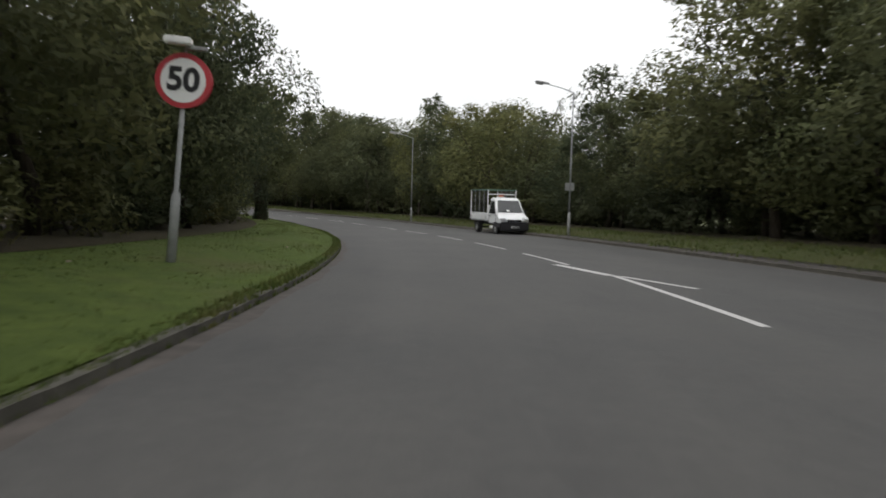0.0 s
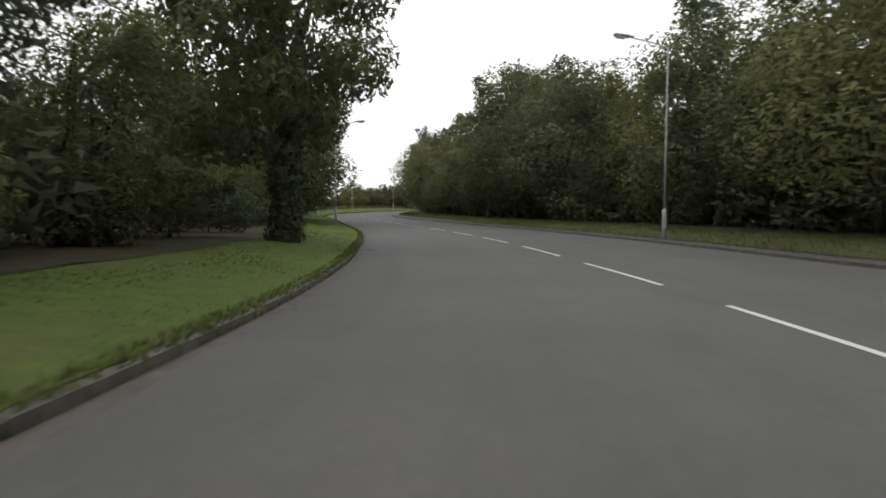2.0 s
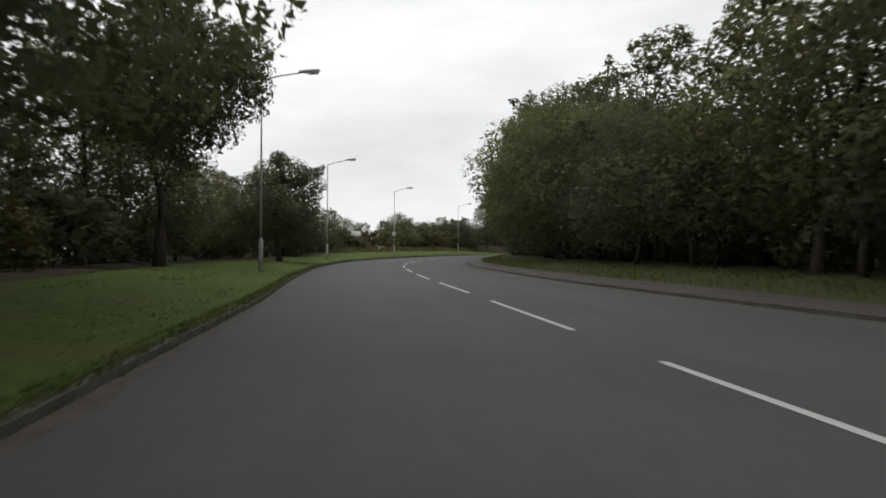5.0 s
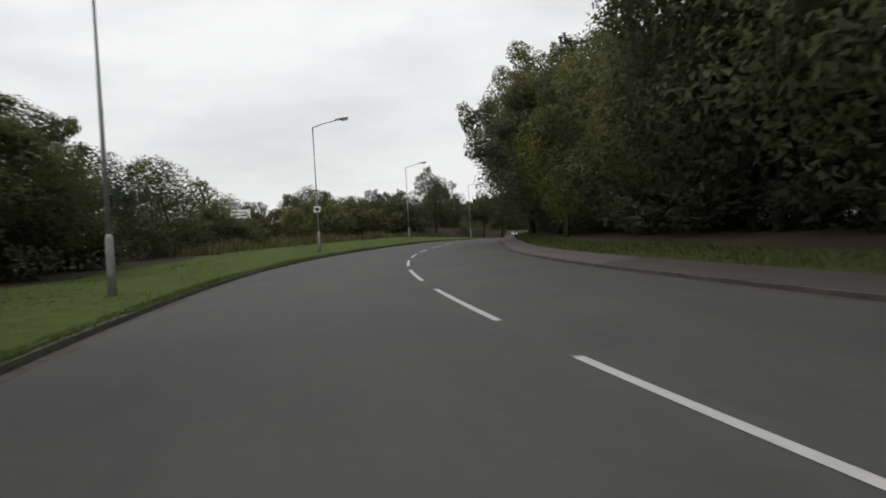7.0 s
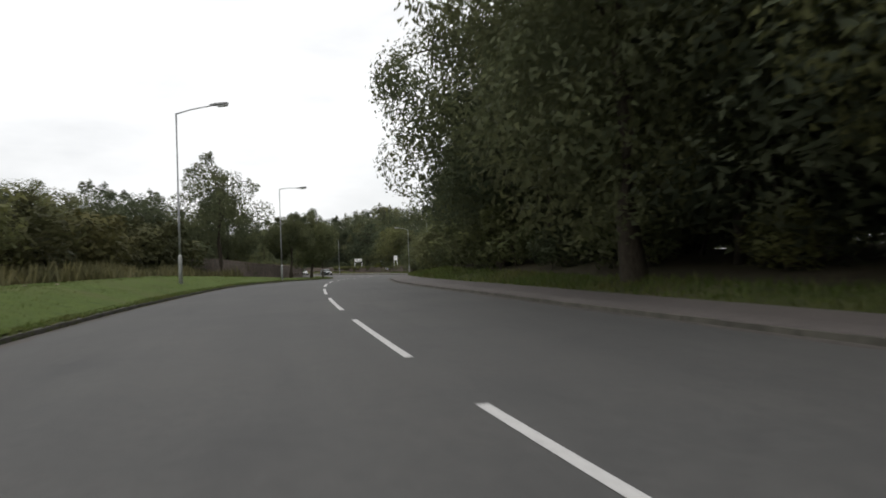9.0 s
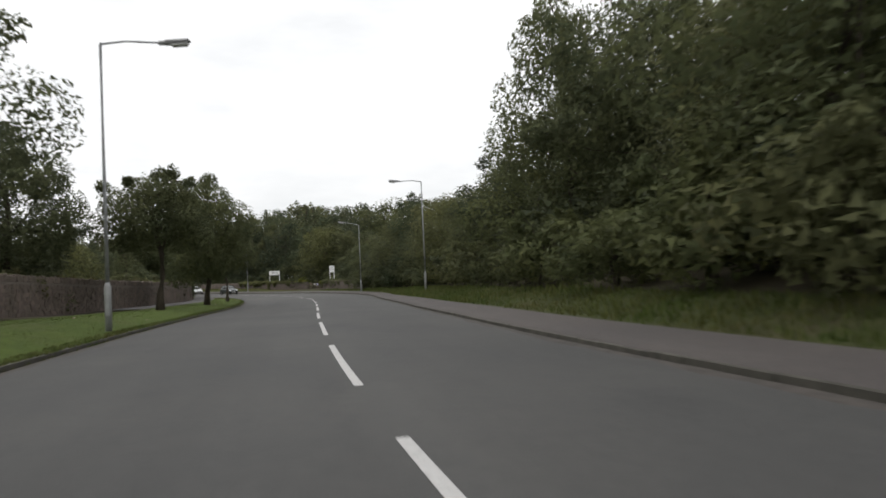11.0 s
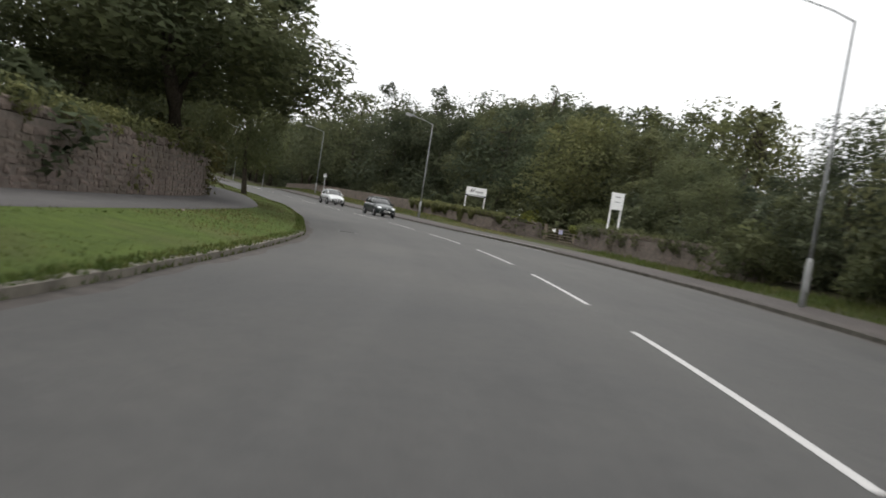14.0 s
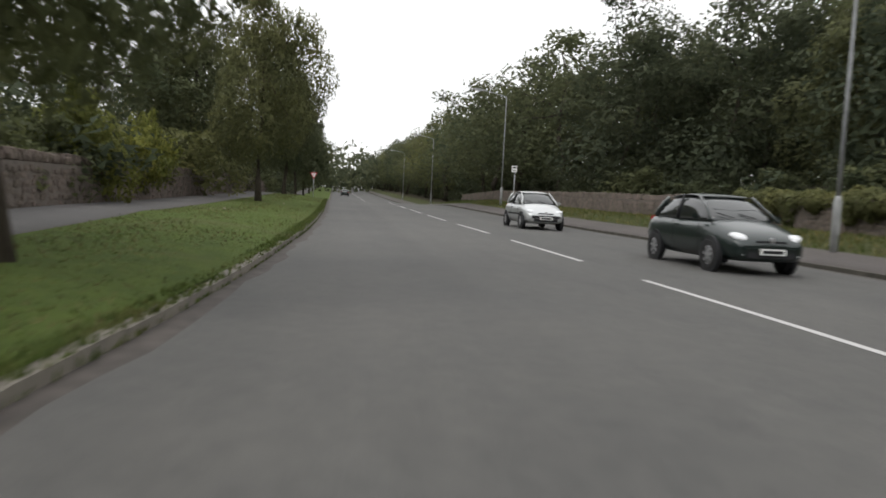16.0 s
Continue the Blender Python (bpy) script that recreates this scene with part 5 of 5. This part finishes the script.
def ivy(name, k0, k1, lat, top, count, seed, mat, label, hang=0.6):
    rng = random.Random(seed)
    lobes = []
    k = k0
    while k < k1:
        p = spot(k, float(lat(k)))
        lobes.append((p.x, p.y, p.z + top(k) + rng.uniform(-0.05, 0.15), rng.uniform(0.3, 0.45)))
        if rng.random() < 0.4:
            q = spot(k, float(lat(k)) + (0.28 if float(lat(k)) < 0 else -0.28))
            drop = rng.uniform(0.15, hang + 0.3) * rng.choice((0.5, 1.0))
            for j in range(4):
                lobes.append((q.x, q.y, q.z + top(k) - 0.05 - drop * j / 3, 0.36 - 0.045 * j))
        k += 0.045
    ob = new(name, crown_mesh(name, lobes, count, 0.13, mat, seed, 0.1))
    tagged(ob, label, "ivy", kind="stuff")


ivy("ivy", 37.95, 39.6, line_r, lambda k: float(high_r(k)) + 0.12, 16000, 8, M_LEAF_B, "thick olive ivy hanging over the stone wall")
ivy("ivy", 34.8, 37.1, line_n, lambda k: float(high_r2(k)) + 0.15, 5000, 9, M_LEAF_B, "ivy and brambles smothering the low wall")
ivy("creeper", 33.0, 36.9, lambda k: float(edge_l(k)) - 2.7, lambda k: float(high_l(k)) + 0.35, 6000, 10, M_LEAF_B, "green creeper trailing along the wall top", 0.1)


# ---- vehicles ----
def wheel(parent, x, y, r, w, side, alloy=True):
    """A wheel with its tyre and rim; side: +1 or -1, where its face looks."""
    turn = Matrix.Translation((x, y, r)) @ Matrix.Rotation(math.pi / 2, 4, "Y")
    bm = bmesh.new()
    prof = [(r * 0.62, -w / 2), (r * 0.92, -w / 2), (r, -w / 2 + 0.035), (r, w / 2 - 0.035), (r * 0.92, w / 2), (r * 0.62, w / 2)]
    seg = 28
    rings = [[bm.verts.new(turn @ Vector((rr * math.cos(2 * math.pi * s / seg), rr * math.sin(2 * math.pi * s / seg), z))) for s in range(seg)] for rr, z in prof]
    for a, b in zip(rings, rings[1:] + rings[:1]):
        for s in range(seg):
            bm.faces.new((a[s], a[(s + 1) % seg], b[(s + 1) % seg], b[s]))
    wh = part("wheel", bm, M_RUBBER, parent, soft=False)
    bm = bmesh.new()
    bmesh.ops.create_cone(bm, cap_ends=True, segments=24, radius1=r * 0.63, radius2=r * 0.58, depth=w * 0.7, matrix=turn)
    part("hub", bm, M_BLACK, wh)
    bm = bmesh.new()
    face = side * w * 0.42
    for s in range(7):
        a = 2 * math.pi * s / 7
        m = turn @ Matrix.Rotation(a, 4, "Z") @ Matrix.Translation((r * 0.33, 0, face))
        bmesh.ops.create_cube(bm, size=1, matrix=m @ Matrix.Diagonal((r * 0.52, r * 0.15, 0.02, 1)))
    bmesh.ops.create_cone(bm, cap_ends=True, segments=14, radius1=r * 0.17, radius2=r * 0.15, depth=0.04, matrix=turn @ Matrix.Translation((0, 0, face)))
    for rr in (0.60,):
        ra = [bm.verts.new(turn @ Vector((r * rr * math.cos(2 * math.pi * s / seg), r * rr * math.sin(2 * math.pi * s / seg), face))) for s in range(seg)]
        rb = [bm.verts.new(turn @ Vector((r * 0.52 * math.cos(2 * math.pi * s / seg), r * 0.52 * math.sin(2 * math.pi * s / seg), face + side * 0.012))) for s in range(seg)]
        for s in range(seg):
            bm.faces.new((ra[s], ra[(s + 1) % seg], rb[(s + 1) % seg], rb[s]))
    part("rim", bm, M_ALLOY if alloy else M_GREYP, wh)
    return wh


def loft(sections, close_ends=True):
    """Joins mirrored cross-sections; each is (y, [(x, z), ...]) from the sill up to the middle of the top."""
    bm = bmesh.new()
    rings = []
    for y, pts in sections:
        right = [(x, z) for x, z in pts]
        left = [(-x, z) for x, z in reversed(pts) if x > 1e-6]
        rings.append([bm.verts.new((x, y, z)) for x, z in right + left])
    n = len(rings[0])
    for a, b in zip(rings, rings[1:]):
        for i in range(n):
            bm.faces.new((a[i], a[(i + 1) % n], b[(i + 1) % n], b[i]))
    if close_ends:
        bm.faces.new(rings[0])
        bm.faces.new(list(reversed(rings[-1])))
    bmesh.ops.recalc_face_normals(bm, faces=bm.faces)
    return bm


def skin(bm, pts):
    bm.faces.new([bm.verts.new(p) for p in pts])
    return bm


def rounded(ob, levels=2):
    mod = ob.modifiers.new("round", "SUBSURF")
    mod.levels = mod.render_levels = levels
    ob.data.polygons.foreach_set("use_smooth", [True] * len(ob.data.polygons))
    return ob


def hatchback(name, m, paint, label, group, high=1.42, long=3.85, trim=None):
    ob = anchor(name, m, label, "car", group)
    trim = trim or paint
    h = long / 2
    secs = []
    for y, top, w, zb in [(-h, 0.80, 0.66, 0.36), (-h + 0.06, 0.92, 0.74, 0.26), (-h + 0.35, 0.99, 0.80, 0.22), (-1.0, 0.97, 0.83, 0.20), (-0.3, 0.94, 0.83, 0.20), (0.35, 0.93, 0.83, 0.20), (0.85, 0.95, 0.83, 0.20), (1.25, 0.86, 0.81, 0.21), (h - 0.25, 0.74, 0.76, 0.22), (h - 0.06, 0.62, 0.68, 0.24), (h, 0.52, 0.58, 0.32)]:
        mid = (zb + top) / 2
        secs.append((y, [(w * 0.55, zb), (w * 0.93, zb + 0.03), (w, mid - 0.05), (w * 0.985, mid + 0.1), (w * 0.93, top - 0.04), (w * 0.6, top + 0.02), (0.0, top + 0.04)]))
    rounded(part("body", loft(secs), paint, ob))
    gl = []
    for y, top, wr in [(0.98, 0.94, 0.60), (0.62, 1.17, 0.60), (0.22, high - 0.04, 0.575), (-0.35, high, 0.585), (-0.95, high - 0.035, 0.57), (-1.35, high - 0.14, 0.55), (-h + 0.22, 0.97, 0.56)]:
        gl.append((y, [(0.745, 0.86), (0.735, 0.93 if top > 0.98 else 0.90), ((0.735 + wr) / 2 + 0.02, (0.93 + top) / 2), (wr, top - 0.03), (wr * 0.6, top), (0.0, top + 0.012)]))
    rounded(part("glasshouse", loft(gl), M_GLASS, ob, "dark tinted windows"), 1)
    rf = []
    for y, top, wr in [(0.26, high - 0.045, 0.575), (0.1, high - 0.015, 0.58), (-0.35, high + 0.012, 0.60), (-0.95, high - 0.02, 0.585), (-1.30, high - 0.10, 0.565)]:
        rf.append((y, [(wr + 0.012, top - 0.045), (wr + 0.004, top - 0.015), (wr * 0.62, top + 0.008), (0.0, top + 0.022)]))
    rounded(part("roof", loft(rf), paint, ob), 1)
    for s in (-1, 1):
        part("windscreen_pillar", solid(lambda b: tube(b, [(s * 0.73, 0.97, 0.92), (s * 0.625, 0.61, 1.16), (s * 0.578, 0.21, high - 0.045)], [0.032, 0.03, 0.028], 6)), paint, ob, soft=True)
        part("door_pillar", solid(lambda b: tube(b, [(s * 0.752, -0.38, 0.92), (s * 0.69, -0.40, 1.15), (s * 0.60, -0.42, high - 0.02)], [0.034, 0.03, 0.028], 6)), M_BLACK, ob, soft=True)
        part("rear_pillar", solid(lambda b: tube(b, [(s * 0.70, -h + 0.44, 0.94), (s * 0.63, -1.36, 1.14), (s * 0.56, -1.20, high - 0.09)], [0.075, 0.065, 0.05], 6)), paint, ob, soft=True)
        part("door_seam", boxes(((0.006, 0.012, 0.58), (s * 0.834, -0.38, 0.62)), ((0.006, 0.012, 0.52), (s * 0.834, 0.72, 0.60))), M_BLACK, ob)
        part("side_moulding", boxes(((0.02, 1.7, 0.055), (s * 0.832, 0.05, 0.55)), bevel=0.008), trim, ob)
        part("door_handle", boxes(((0.03, 0.15, 0.035), (s * 0.828, -0.22, 0.80)), bevel=0.008), trim, ob)
        mir = part("door_mirror", boxes(((0.16, 0.09, 0.12), (s * 0.88, 0.66, 0.98)), bevel=0.035), paint, ob)
        lamp = bmesh.new()
        bmesh.ops.create_uvsphere(lamp, u_segments=16, v_segments=10, radius=1, matrix=Matrix.Translation((s * 0.545, h - 0.20, 0.655)) @ Matrix.Rotation(s * radians(-24), 4, "Z") @ Matrix.Rotation(radians(-22), 4, "X") @ Matrix.Rotation(s * radians(-13), 4, "Y") @ Matrix.Diagonal((0.19, 0.12, 0.062, 1)))
        part("headlight", lamp, M_HEAD, ob, "clear glass headlight", soft=True)
        tail = bmesh.new()
        box(tail, (0.12, 0.08, 0.26), (s * 0.60, -h + 0.06, 0.80), bevel=0.03)
        part("tail_light", tail, M_RED, ob, "red tail light")
        part("fog_lamp", boxes(((0.12, 0.04, 0.06), (s * 0.52, h - 0.045, 0.36)), bevel=0.015), M_HEAD, ob)
        for y in (1.18, -1.22):
            arch = bmesh.new()
            bmesh.ops.create_cone(arch, cap_ends=True, segments=28, radius1=0.345, radius2=0.345, depth=0.10, matrix=Matrix.Translation((s * 0.79, y, 0.30)) @ Matrix.Rotation(math.pi / 2, 4, "Y"))
            part("wheel_arch", arch, M_BLACK, ob)
            wheel(ob, s * 0.765, y, 0.29, 0.175, s)
    part("grille", boxes(((0.62, 0.03, 0.05), (0, h - 0.035, 0.585)), ((0.95, 0.03, 0.12), (0, h - 0.015, 0.36)), bevel=0.01), M_BLACK, ob)
    part("front_bumper", boxes(((1.16, 0.10, 0.10), (0, h - 0.02, 0.47)), bevel=0.035), trim, ob)
    badge = bmesh.new()
    disc(badge, 0.05, 0.02, (0, h - 0.01, 0.62), 16)
    part("badge", badge, M_ALLOY, ob)
    plate = part("number_plate", boxes(((0.52, 0.015, 0.11), (0, h + 0.045, 0.42)), bevel=0.003), M_SIGNW, ob)
    part("plate_bar", boxes(((0.40, 0.006, 0.055), (0, h + 0.055, 0.42))), M_SIGNB, plate)
    rear = part("rear_plate", boxes(((0.52, 0.015, 0.11), (0, -h - 0.02, 0.62)), bevel=0.003), M_SIGNW, ob)
    part("plate_bar", boxes(((0.40, 0.006, 0.055), (0, -h - 0.03, 0.62))), M_SIGNB, rear)
    for x in (-0.25, 0.22):
        part("wiper", solid(lambda b: tube(b, [(x, 0.97, 0.972), (x + 0.32, 0.84, 1.06)], 0.010, 5)), M_BLACK, ob)
    return ob


def on_road(k, lat, facing):
    """A pose on the carriageway; facing +1 along the road, -1 against it."""
    p, t = along(k), heading(k)
    ang = math.atan2(t[1], t[0]) - math.pi / 2 + (math.pi if facing < 0 else 0)
    return Matrix.Translation((p[0] + t[1] * lat, p[1] - t[0] * lat, float(level(k)) + camber(k, lat) + 0.002)) @ Matrix.Rotation(ang, 4, "Z")


hatchback("hatchback_car", on_road(38.36, 3.1, -1) @ Matrix.Diagonal((1.03, 1.0, 1.08, 1)), M_GREEN, "dark green small hatchback with bright headlights", "oncoming cars", trim=M_GREEN)
hatchback("hatchback_car", on_road(40.0, 3.2, -1) @ Matrix.Diagonal((1.03, 1.0, 1.09, 1)), M_SILVER, "silver small hatchback car with dark windows", "oncoming cars", high=1.40, long=3.72, trim=M_BLACK)
hatchback("hatchback_car", on_road(53.5, -2.6, 1), M_GREEN, "small dark car far along the straight", "distant cars")


def tipper_truck():
    ob = anchor("caged_tipper_truck", on_road(2.88, 6.75, -1) @ Matrix.Scale(1.09, 4), "white pickup truck with a mesh cage body and red beacon", "truck")
    prof = [(0.62, 0.70), (2.45, 0.74), (2.80, 0.76), (2.92, 0.86), (2.84, 1.05), (2.55, 1.20), (2.20, 1.38), (1.56, 2.27), (1.34, 2.38), (0.80, 2.41), (0.66, 2.33)]

    def halfw(z):
        return float(np.interp(z, [0.4, 0.9, 1.4, 2.4], [0.95, 1.0, 0.98, 0.82]))

    bm = bmesh.new()
    R = [bm.verts.new((halfw(z), y, z)) for y, z in prof]
    L = [bm.verts.new((-halfw(z), y, z)) for y, z in prof]
    n = len(prof)
    bm.faces.new(R)
    bm.faces.new(list(reversed(L)))
    for i in range(n):
        bm.faces.new((R[i], L[i], L[(i + 1) % n], R[(i + 1) % n]))
    bmesh.ops.recalc_face_normals(bm, faces=bm.faces)
    bmesh.ops.bevel(bm, geom=list(bm.edges), offset=0.055, segments=3, affect="EDGES", clamp_overlap=True)
    cab = part("cab", bm, M_VAN, ob, "white painted cab", soft=False)

    def on_screen(x, f, lift=0.012):
        # a point on the windscreen, f from bottom to top
        y, z = 2.16 + (1.60 - 2.16) * f, 1.435 + (2.215 - 1.435) * f
        return (x * (halfw(z) - 0.10), y + lift * 0.82, z + lift * 0.57)

    b = bmesh.new()
    skin(b, [on_screen(-1, 0), on_screen(1, 0), on_screen(0.97, 1), on_screen(-0.97, 1)])
    part("windscreen", b, M_GLASS, cab, "dark reflecting windscreen")
    part("paper_notice", solid(lambda q: skin(q, [on_screen(0.05, 0.08, 0.02), on_screen(0.3, 0.08, 0.02), on_screen(0.28, 0.22, 0.02), on_screen(0.06, 0.2, 0.02)])), M_SIGNW, cab)
    for x in (-0.5, 0.25):
        part("wiper", solid(lambda q: tube(q, [on_screen(x - 0.2, 0.02, 0.03), on_screen(x + 0.45, 0.14, 0.03)], 0.012, 5)), M_BLACK, cab)
    for s in (-1, 1):
        def side(y, z, lift=0.012):
            return (s * (halfw(z) + lift), y, z)

        b = bmesh.new()
        pts = [side(0.86, 1.36), side(2.02, 1.36), side(1.50, 2.15), side(0.92, 2.17)]
        skin(b, pts if s < 0 else list(reversed(pts)))
        part("side_window", b, M_GLASS, cab)
        part("door_seam", solid(lambda q: tube(q, [side(0.78, 0.62, 0.004), side(0.78, 1.3, 0.004), side(0.84, 2.20, 0.004)], 0.008, 4)), M_BLACK, cab)
        part("door_seam", solid(lambda q: tube(q, [side(2.08, 0.75, 0.004), side(2.1, 1.3, 0.004)], 0.008, 4)), M_BLACK, cab)
        part("door_handle", boxes(((0.03, 0.14, 0.09), (s * 0.985, 0.92, 1.18)), bevel=0.01), M_BLACK, cab)
        mir = part("door_mirror", boxes(((0.20, 0.10, 0.32), (s * 1.10, 1.92, 1.50)), bevel=0.04), M_BLACK, ob)
        part("mirror_arm", solid(lambda q: tube(q, [(s * 0.95, 1.86, 1.42), (s * 1.04, 1.90, 1.44)], 0.02, 5)), M_BLACK, mir)
        b = bmesh.new()
        box(b, (0.42, 0.30, 0.24), (s * 0.76, 2.83, 1.04), Matrix.Rotation(-s * radians(20), 4, "Z") @ Matrix.Rotation(radians(-32), 4, "X"), 0.05)
        part("headlight", b, M_HEAD, cab, "clear glass headlight")
        b = bmesh.new()
        bmesh.ops.create_cone(b, cap_ends=True, segments=28, radius1=0.44, radius2=0.44, depth=0.12, matrix=Matrix.Translation((s * 0.93, 2.02, 0.40)) @ Matrix.Rotation(math.pi / 2, 4, "Y"))
        part("wheel_arch", b, M_BLACK, cab)
        wheel(ob, s * 0.90, 2.02, 0.35, 0.20, s, False)
        wheel(ob, s * 0.86, -1.55, 0.35, 0.34, s, False)
        part("mudguard", boxes(((0.40, 0.85, 0.03), (s * 0.84, -1.55, 0.77)), ((0.40, 0.03, 0.30), (s * 0.84, -1.98, 0.62)), ((0.40, 0.03, 0.22), (s * 0.84, -1.12, 0.66))), M_BLACK, ob)
        part("sill", boxes(((0.10, 0.62, 0.30), (s * 0.93, 2.62, 0.62)), bevel=0.03), M_BLACK, ob, "black plastic cladding")
        part("side_step", boxes(((0.22, 0.55, 0.16), (s * 0.86, 1.12, 0.46)), bevel=0.03), M_WHITE, ob)
        part("dropside", boxes(((0.05, 3.5, 0.42), (s * 1.0, -1.18, 1.10)), bevel=0.012), M_VAN, ob, "white dropside panel")
        part("side_catch", boxes(((0.03, 0.05, 0.14), (s * 1.035, 0.30, 1.05)), ((0.03, 0.05, 0.14), (s * 1.035, -2.7, 1.05)), bevel=0.006), M_BLACK, ob)
        for y in (-2.9, 0.55):
            part("cage_post", boxes(((0.06, 0.07, 1.66), (s * 0.99, y, 2.12)), bevel=0.01), M_WHITE, ob)
        for y in (-2.05, -1.15, -0.25):
            part("cage_bar", boxes(((0.035, 0.035, 1.58), (s * 0.99, y, 2.1)), bevel=0.006), M_GREYP, ob)
        part("cage_rail", boxes(((0.06, 3.52, 0.07), (s * 0.99, -1.17, 2.92)), bevel=0.012), M_MESH, ob, "greenish top rail")
        part("lower_rail", boxes(((0.04, 3.4, 0.04), (s * 0.99, -1.17, 1.36)), bevel=0.006), M_WHITE, ob)
        b = bmesh.new()
        for i in range(56):
            box(b, (0.004, 0.006, 1.54), (s * 0.985, -2.87 + i * 0.061, 2.12))
        for i in range(25):
            box(b, (0.004, 3.42, 0.006), (s * 0.985, -1.17, 1.38 + i * 0.062))
        part("side_mesh", b, M_BLACK, ob, "fine dark wire mesh")
    for y, nm in ((-2.9, "rear_rail"), (0.55, "front_rail")):
        part(nm, boxes(((1.98, 0.06, 0.07), (0, y, 2.92)), bevel=0.012), M_MESH, ob)
    part("headboard_rail", boxes(((1.94, 0.04, 0.06), (0, 0.56, 2.62)), bevel=0.008), M_WHITE, ob)
    part("headboard", boxes(((1.94, 0.04, 1.0), (0, 0.52, 1.4)), bevel=0.01), M_VAN, ob)
    part("tailboard", boxes(((1.98, 0.05, 0.42), (0, -2.93, 1.10)), bevel=0.012), M_VAN, ob)
    part("deck", boxes(((1.96, 3.5, 0.10), (0, -1.18, 0.86)), bevel=0.01), M_GREYP, ob)
    part("chassis_rail", boxes(((0.09, 4.6, 0.18), (0.38, -0.7, 0.66)), ((0.09, 4.6, 0.18), (-0.38, -0.7, 0.66)), ((1.4, 0.1, 0.1), (0, -1.55, 0.38))), M_BLACK, ob)
    part("front_bumper", boxes(((1.98, 0.24, 0.58), (0, 2.89, 0.56)), bevel=0.08), M_BLACK, cab, "black plastic bumper")
    part("grille", boxes(((1.0, 0.05, 0.13), (0, 2.885, 0.93)), bevel=0.02), M_BLACK, cab)
    badge = bmesh.new()
    box(badge, (0.26, 0.02, 0.05), (0, 2.915, 0.93), bevel=0.008)
    part("badge", badge, M_ALLOY, cab)
    plate = part("number_plate", boxes(((0.52, 0.015, 0.11), (0, 3.02, 0.52)), bevel=0.003), M_SIGNW, cab)
    part("plate_bar", boxes(((0.40, 0.006, 0.055), (0, 3.031, 0.52))), M_SIGNB, plate)
    part("roof_bar", boxes(((0.5, 0.2, 0.05), (0.25, 1.05, 2.435)), bevel=0.01), M_WHITE, cab)
    part("beacon", boxes(((0.34, 0.14, 0.09), (0.25, 1.05, 2.50)), bevel=0.03), M_AMBER, cab, "red-orange beacon lens")


tipper_truck()


# ---- debris and small marks ----
def litter():
    rng = random.Random(12)
    lobes = [(i, rng.uniform(-3, 42), rng.choice((-1, 1))) for i in range(60)]
    for _, k, s in lobes[:40]:
        lat = float(kerb_l(k)) - rng.uniform(0.6, 3.5) if s < 0 else float(kerb_r(k)) + rng.uniform(0.3, 1.2)
        bm = bmesh.new()
        r = rng.uniform(0.03, 0.07)
        bmesh.ops.create_icosphere(bm, subdivisions=1, radius=r)
        for v in bm.verts:
            v.co.z *= 0.5
            v.co += Vector((rng.uniform(-1, 1), rng.uniform(-1, 1), rng.uniform(-1, 1))) * r * 0.2
        ob = part("stone_chip", bm, M_COPE)
        ob.location = spot(k, lat, r * 0.25)
        tagged(ob, "small pale stone lying by the kerb", "stone", "loose stones by the road")


litter()


def drain(k, lat):
    m = on_road(k, lat, 1) @ Matrix.Translation((0, 0, 0.004)) @ Matrix.Scale(0.85, 4)
    ob = anchor("drain_grate", m, "dark iron gully grate in the channel", "drain", "gully grates")
    part("grate_frame", boxes(((0.46, 0.03, 0.02), (0, 0.21, 0)), ((0.46, 0.03, 0.02), (0, -0.21, 0)), ((0.03, 0.40, 0.02), (0.215, 0, 0)), ((0.03, 0.40, 0.02), (-0.215, 0, 0))), M_BLACK, ob)
    for i in range(7):
        part("grate_bar", boxes(((0.028, 0.38, 0.016), (-0.165 + i * 0.055, 0, 0))), M_BLACK, ob)


drain(4.80, float(kerb_l(4.80)) + 0.42)


def gully_cover(k, lat):
    """A narrow iron cover let into the carriageway."""
    ob = anchor("gully_cover", on_road(k, lat, 1) @ Matrix.Translation((0, 0, 0.003)), "narrow dark iron cover let into the road", "drain cover")
    part("cover_plate", boxes(((0.56, 0.11, 0.014), (0, 0, 0)), bevel=0.004), M_BLACK, ob)
    for x in (-0.31, 0.31):
        part("cover_lug", boxes(((0.05, 0.14, 0.018), (x, 0, 0)), bevel=0.004), M_STEEL, ob)


gully_cover(34.92, -5.15)
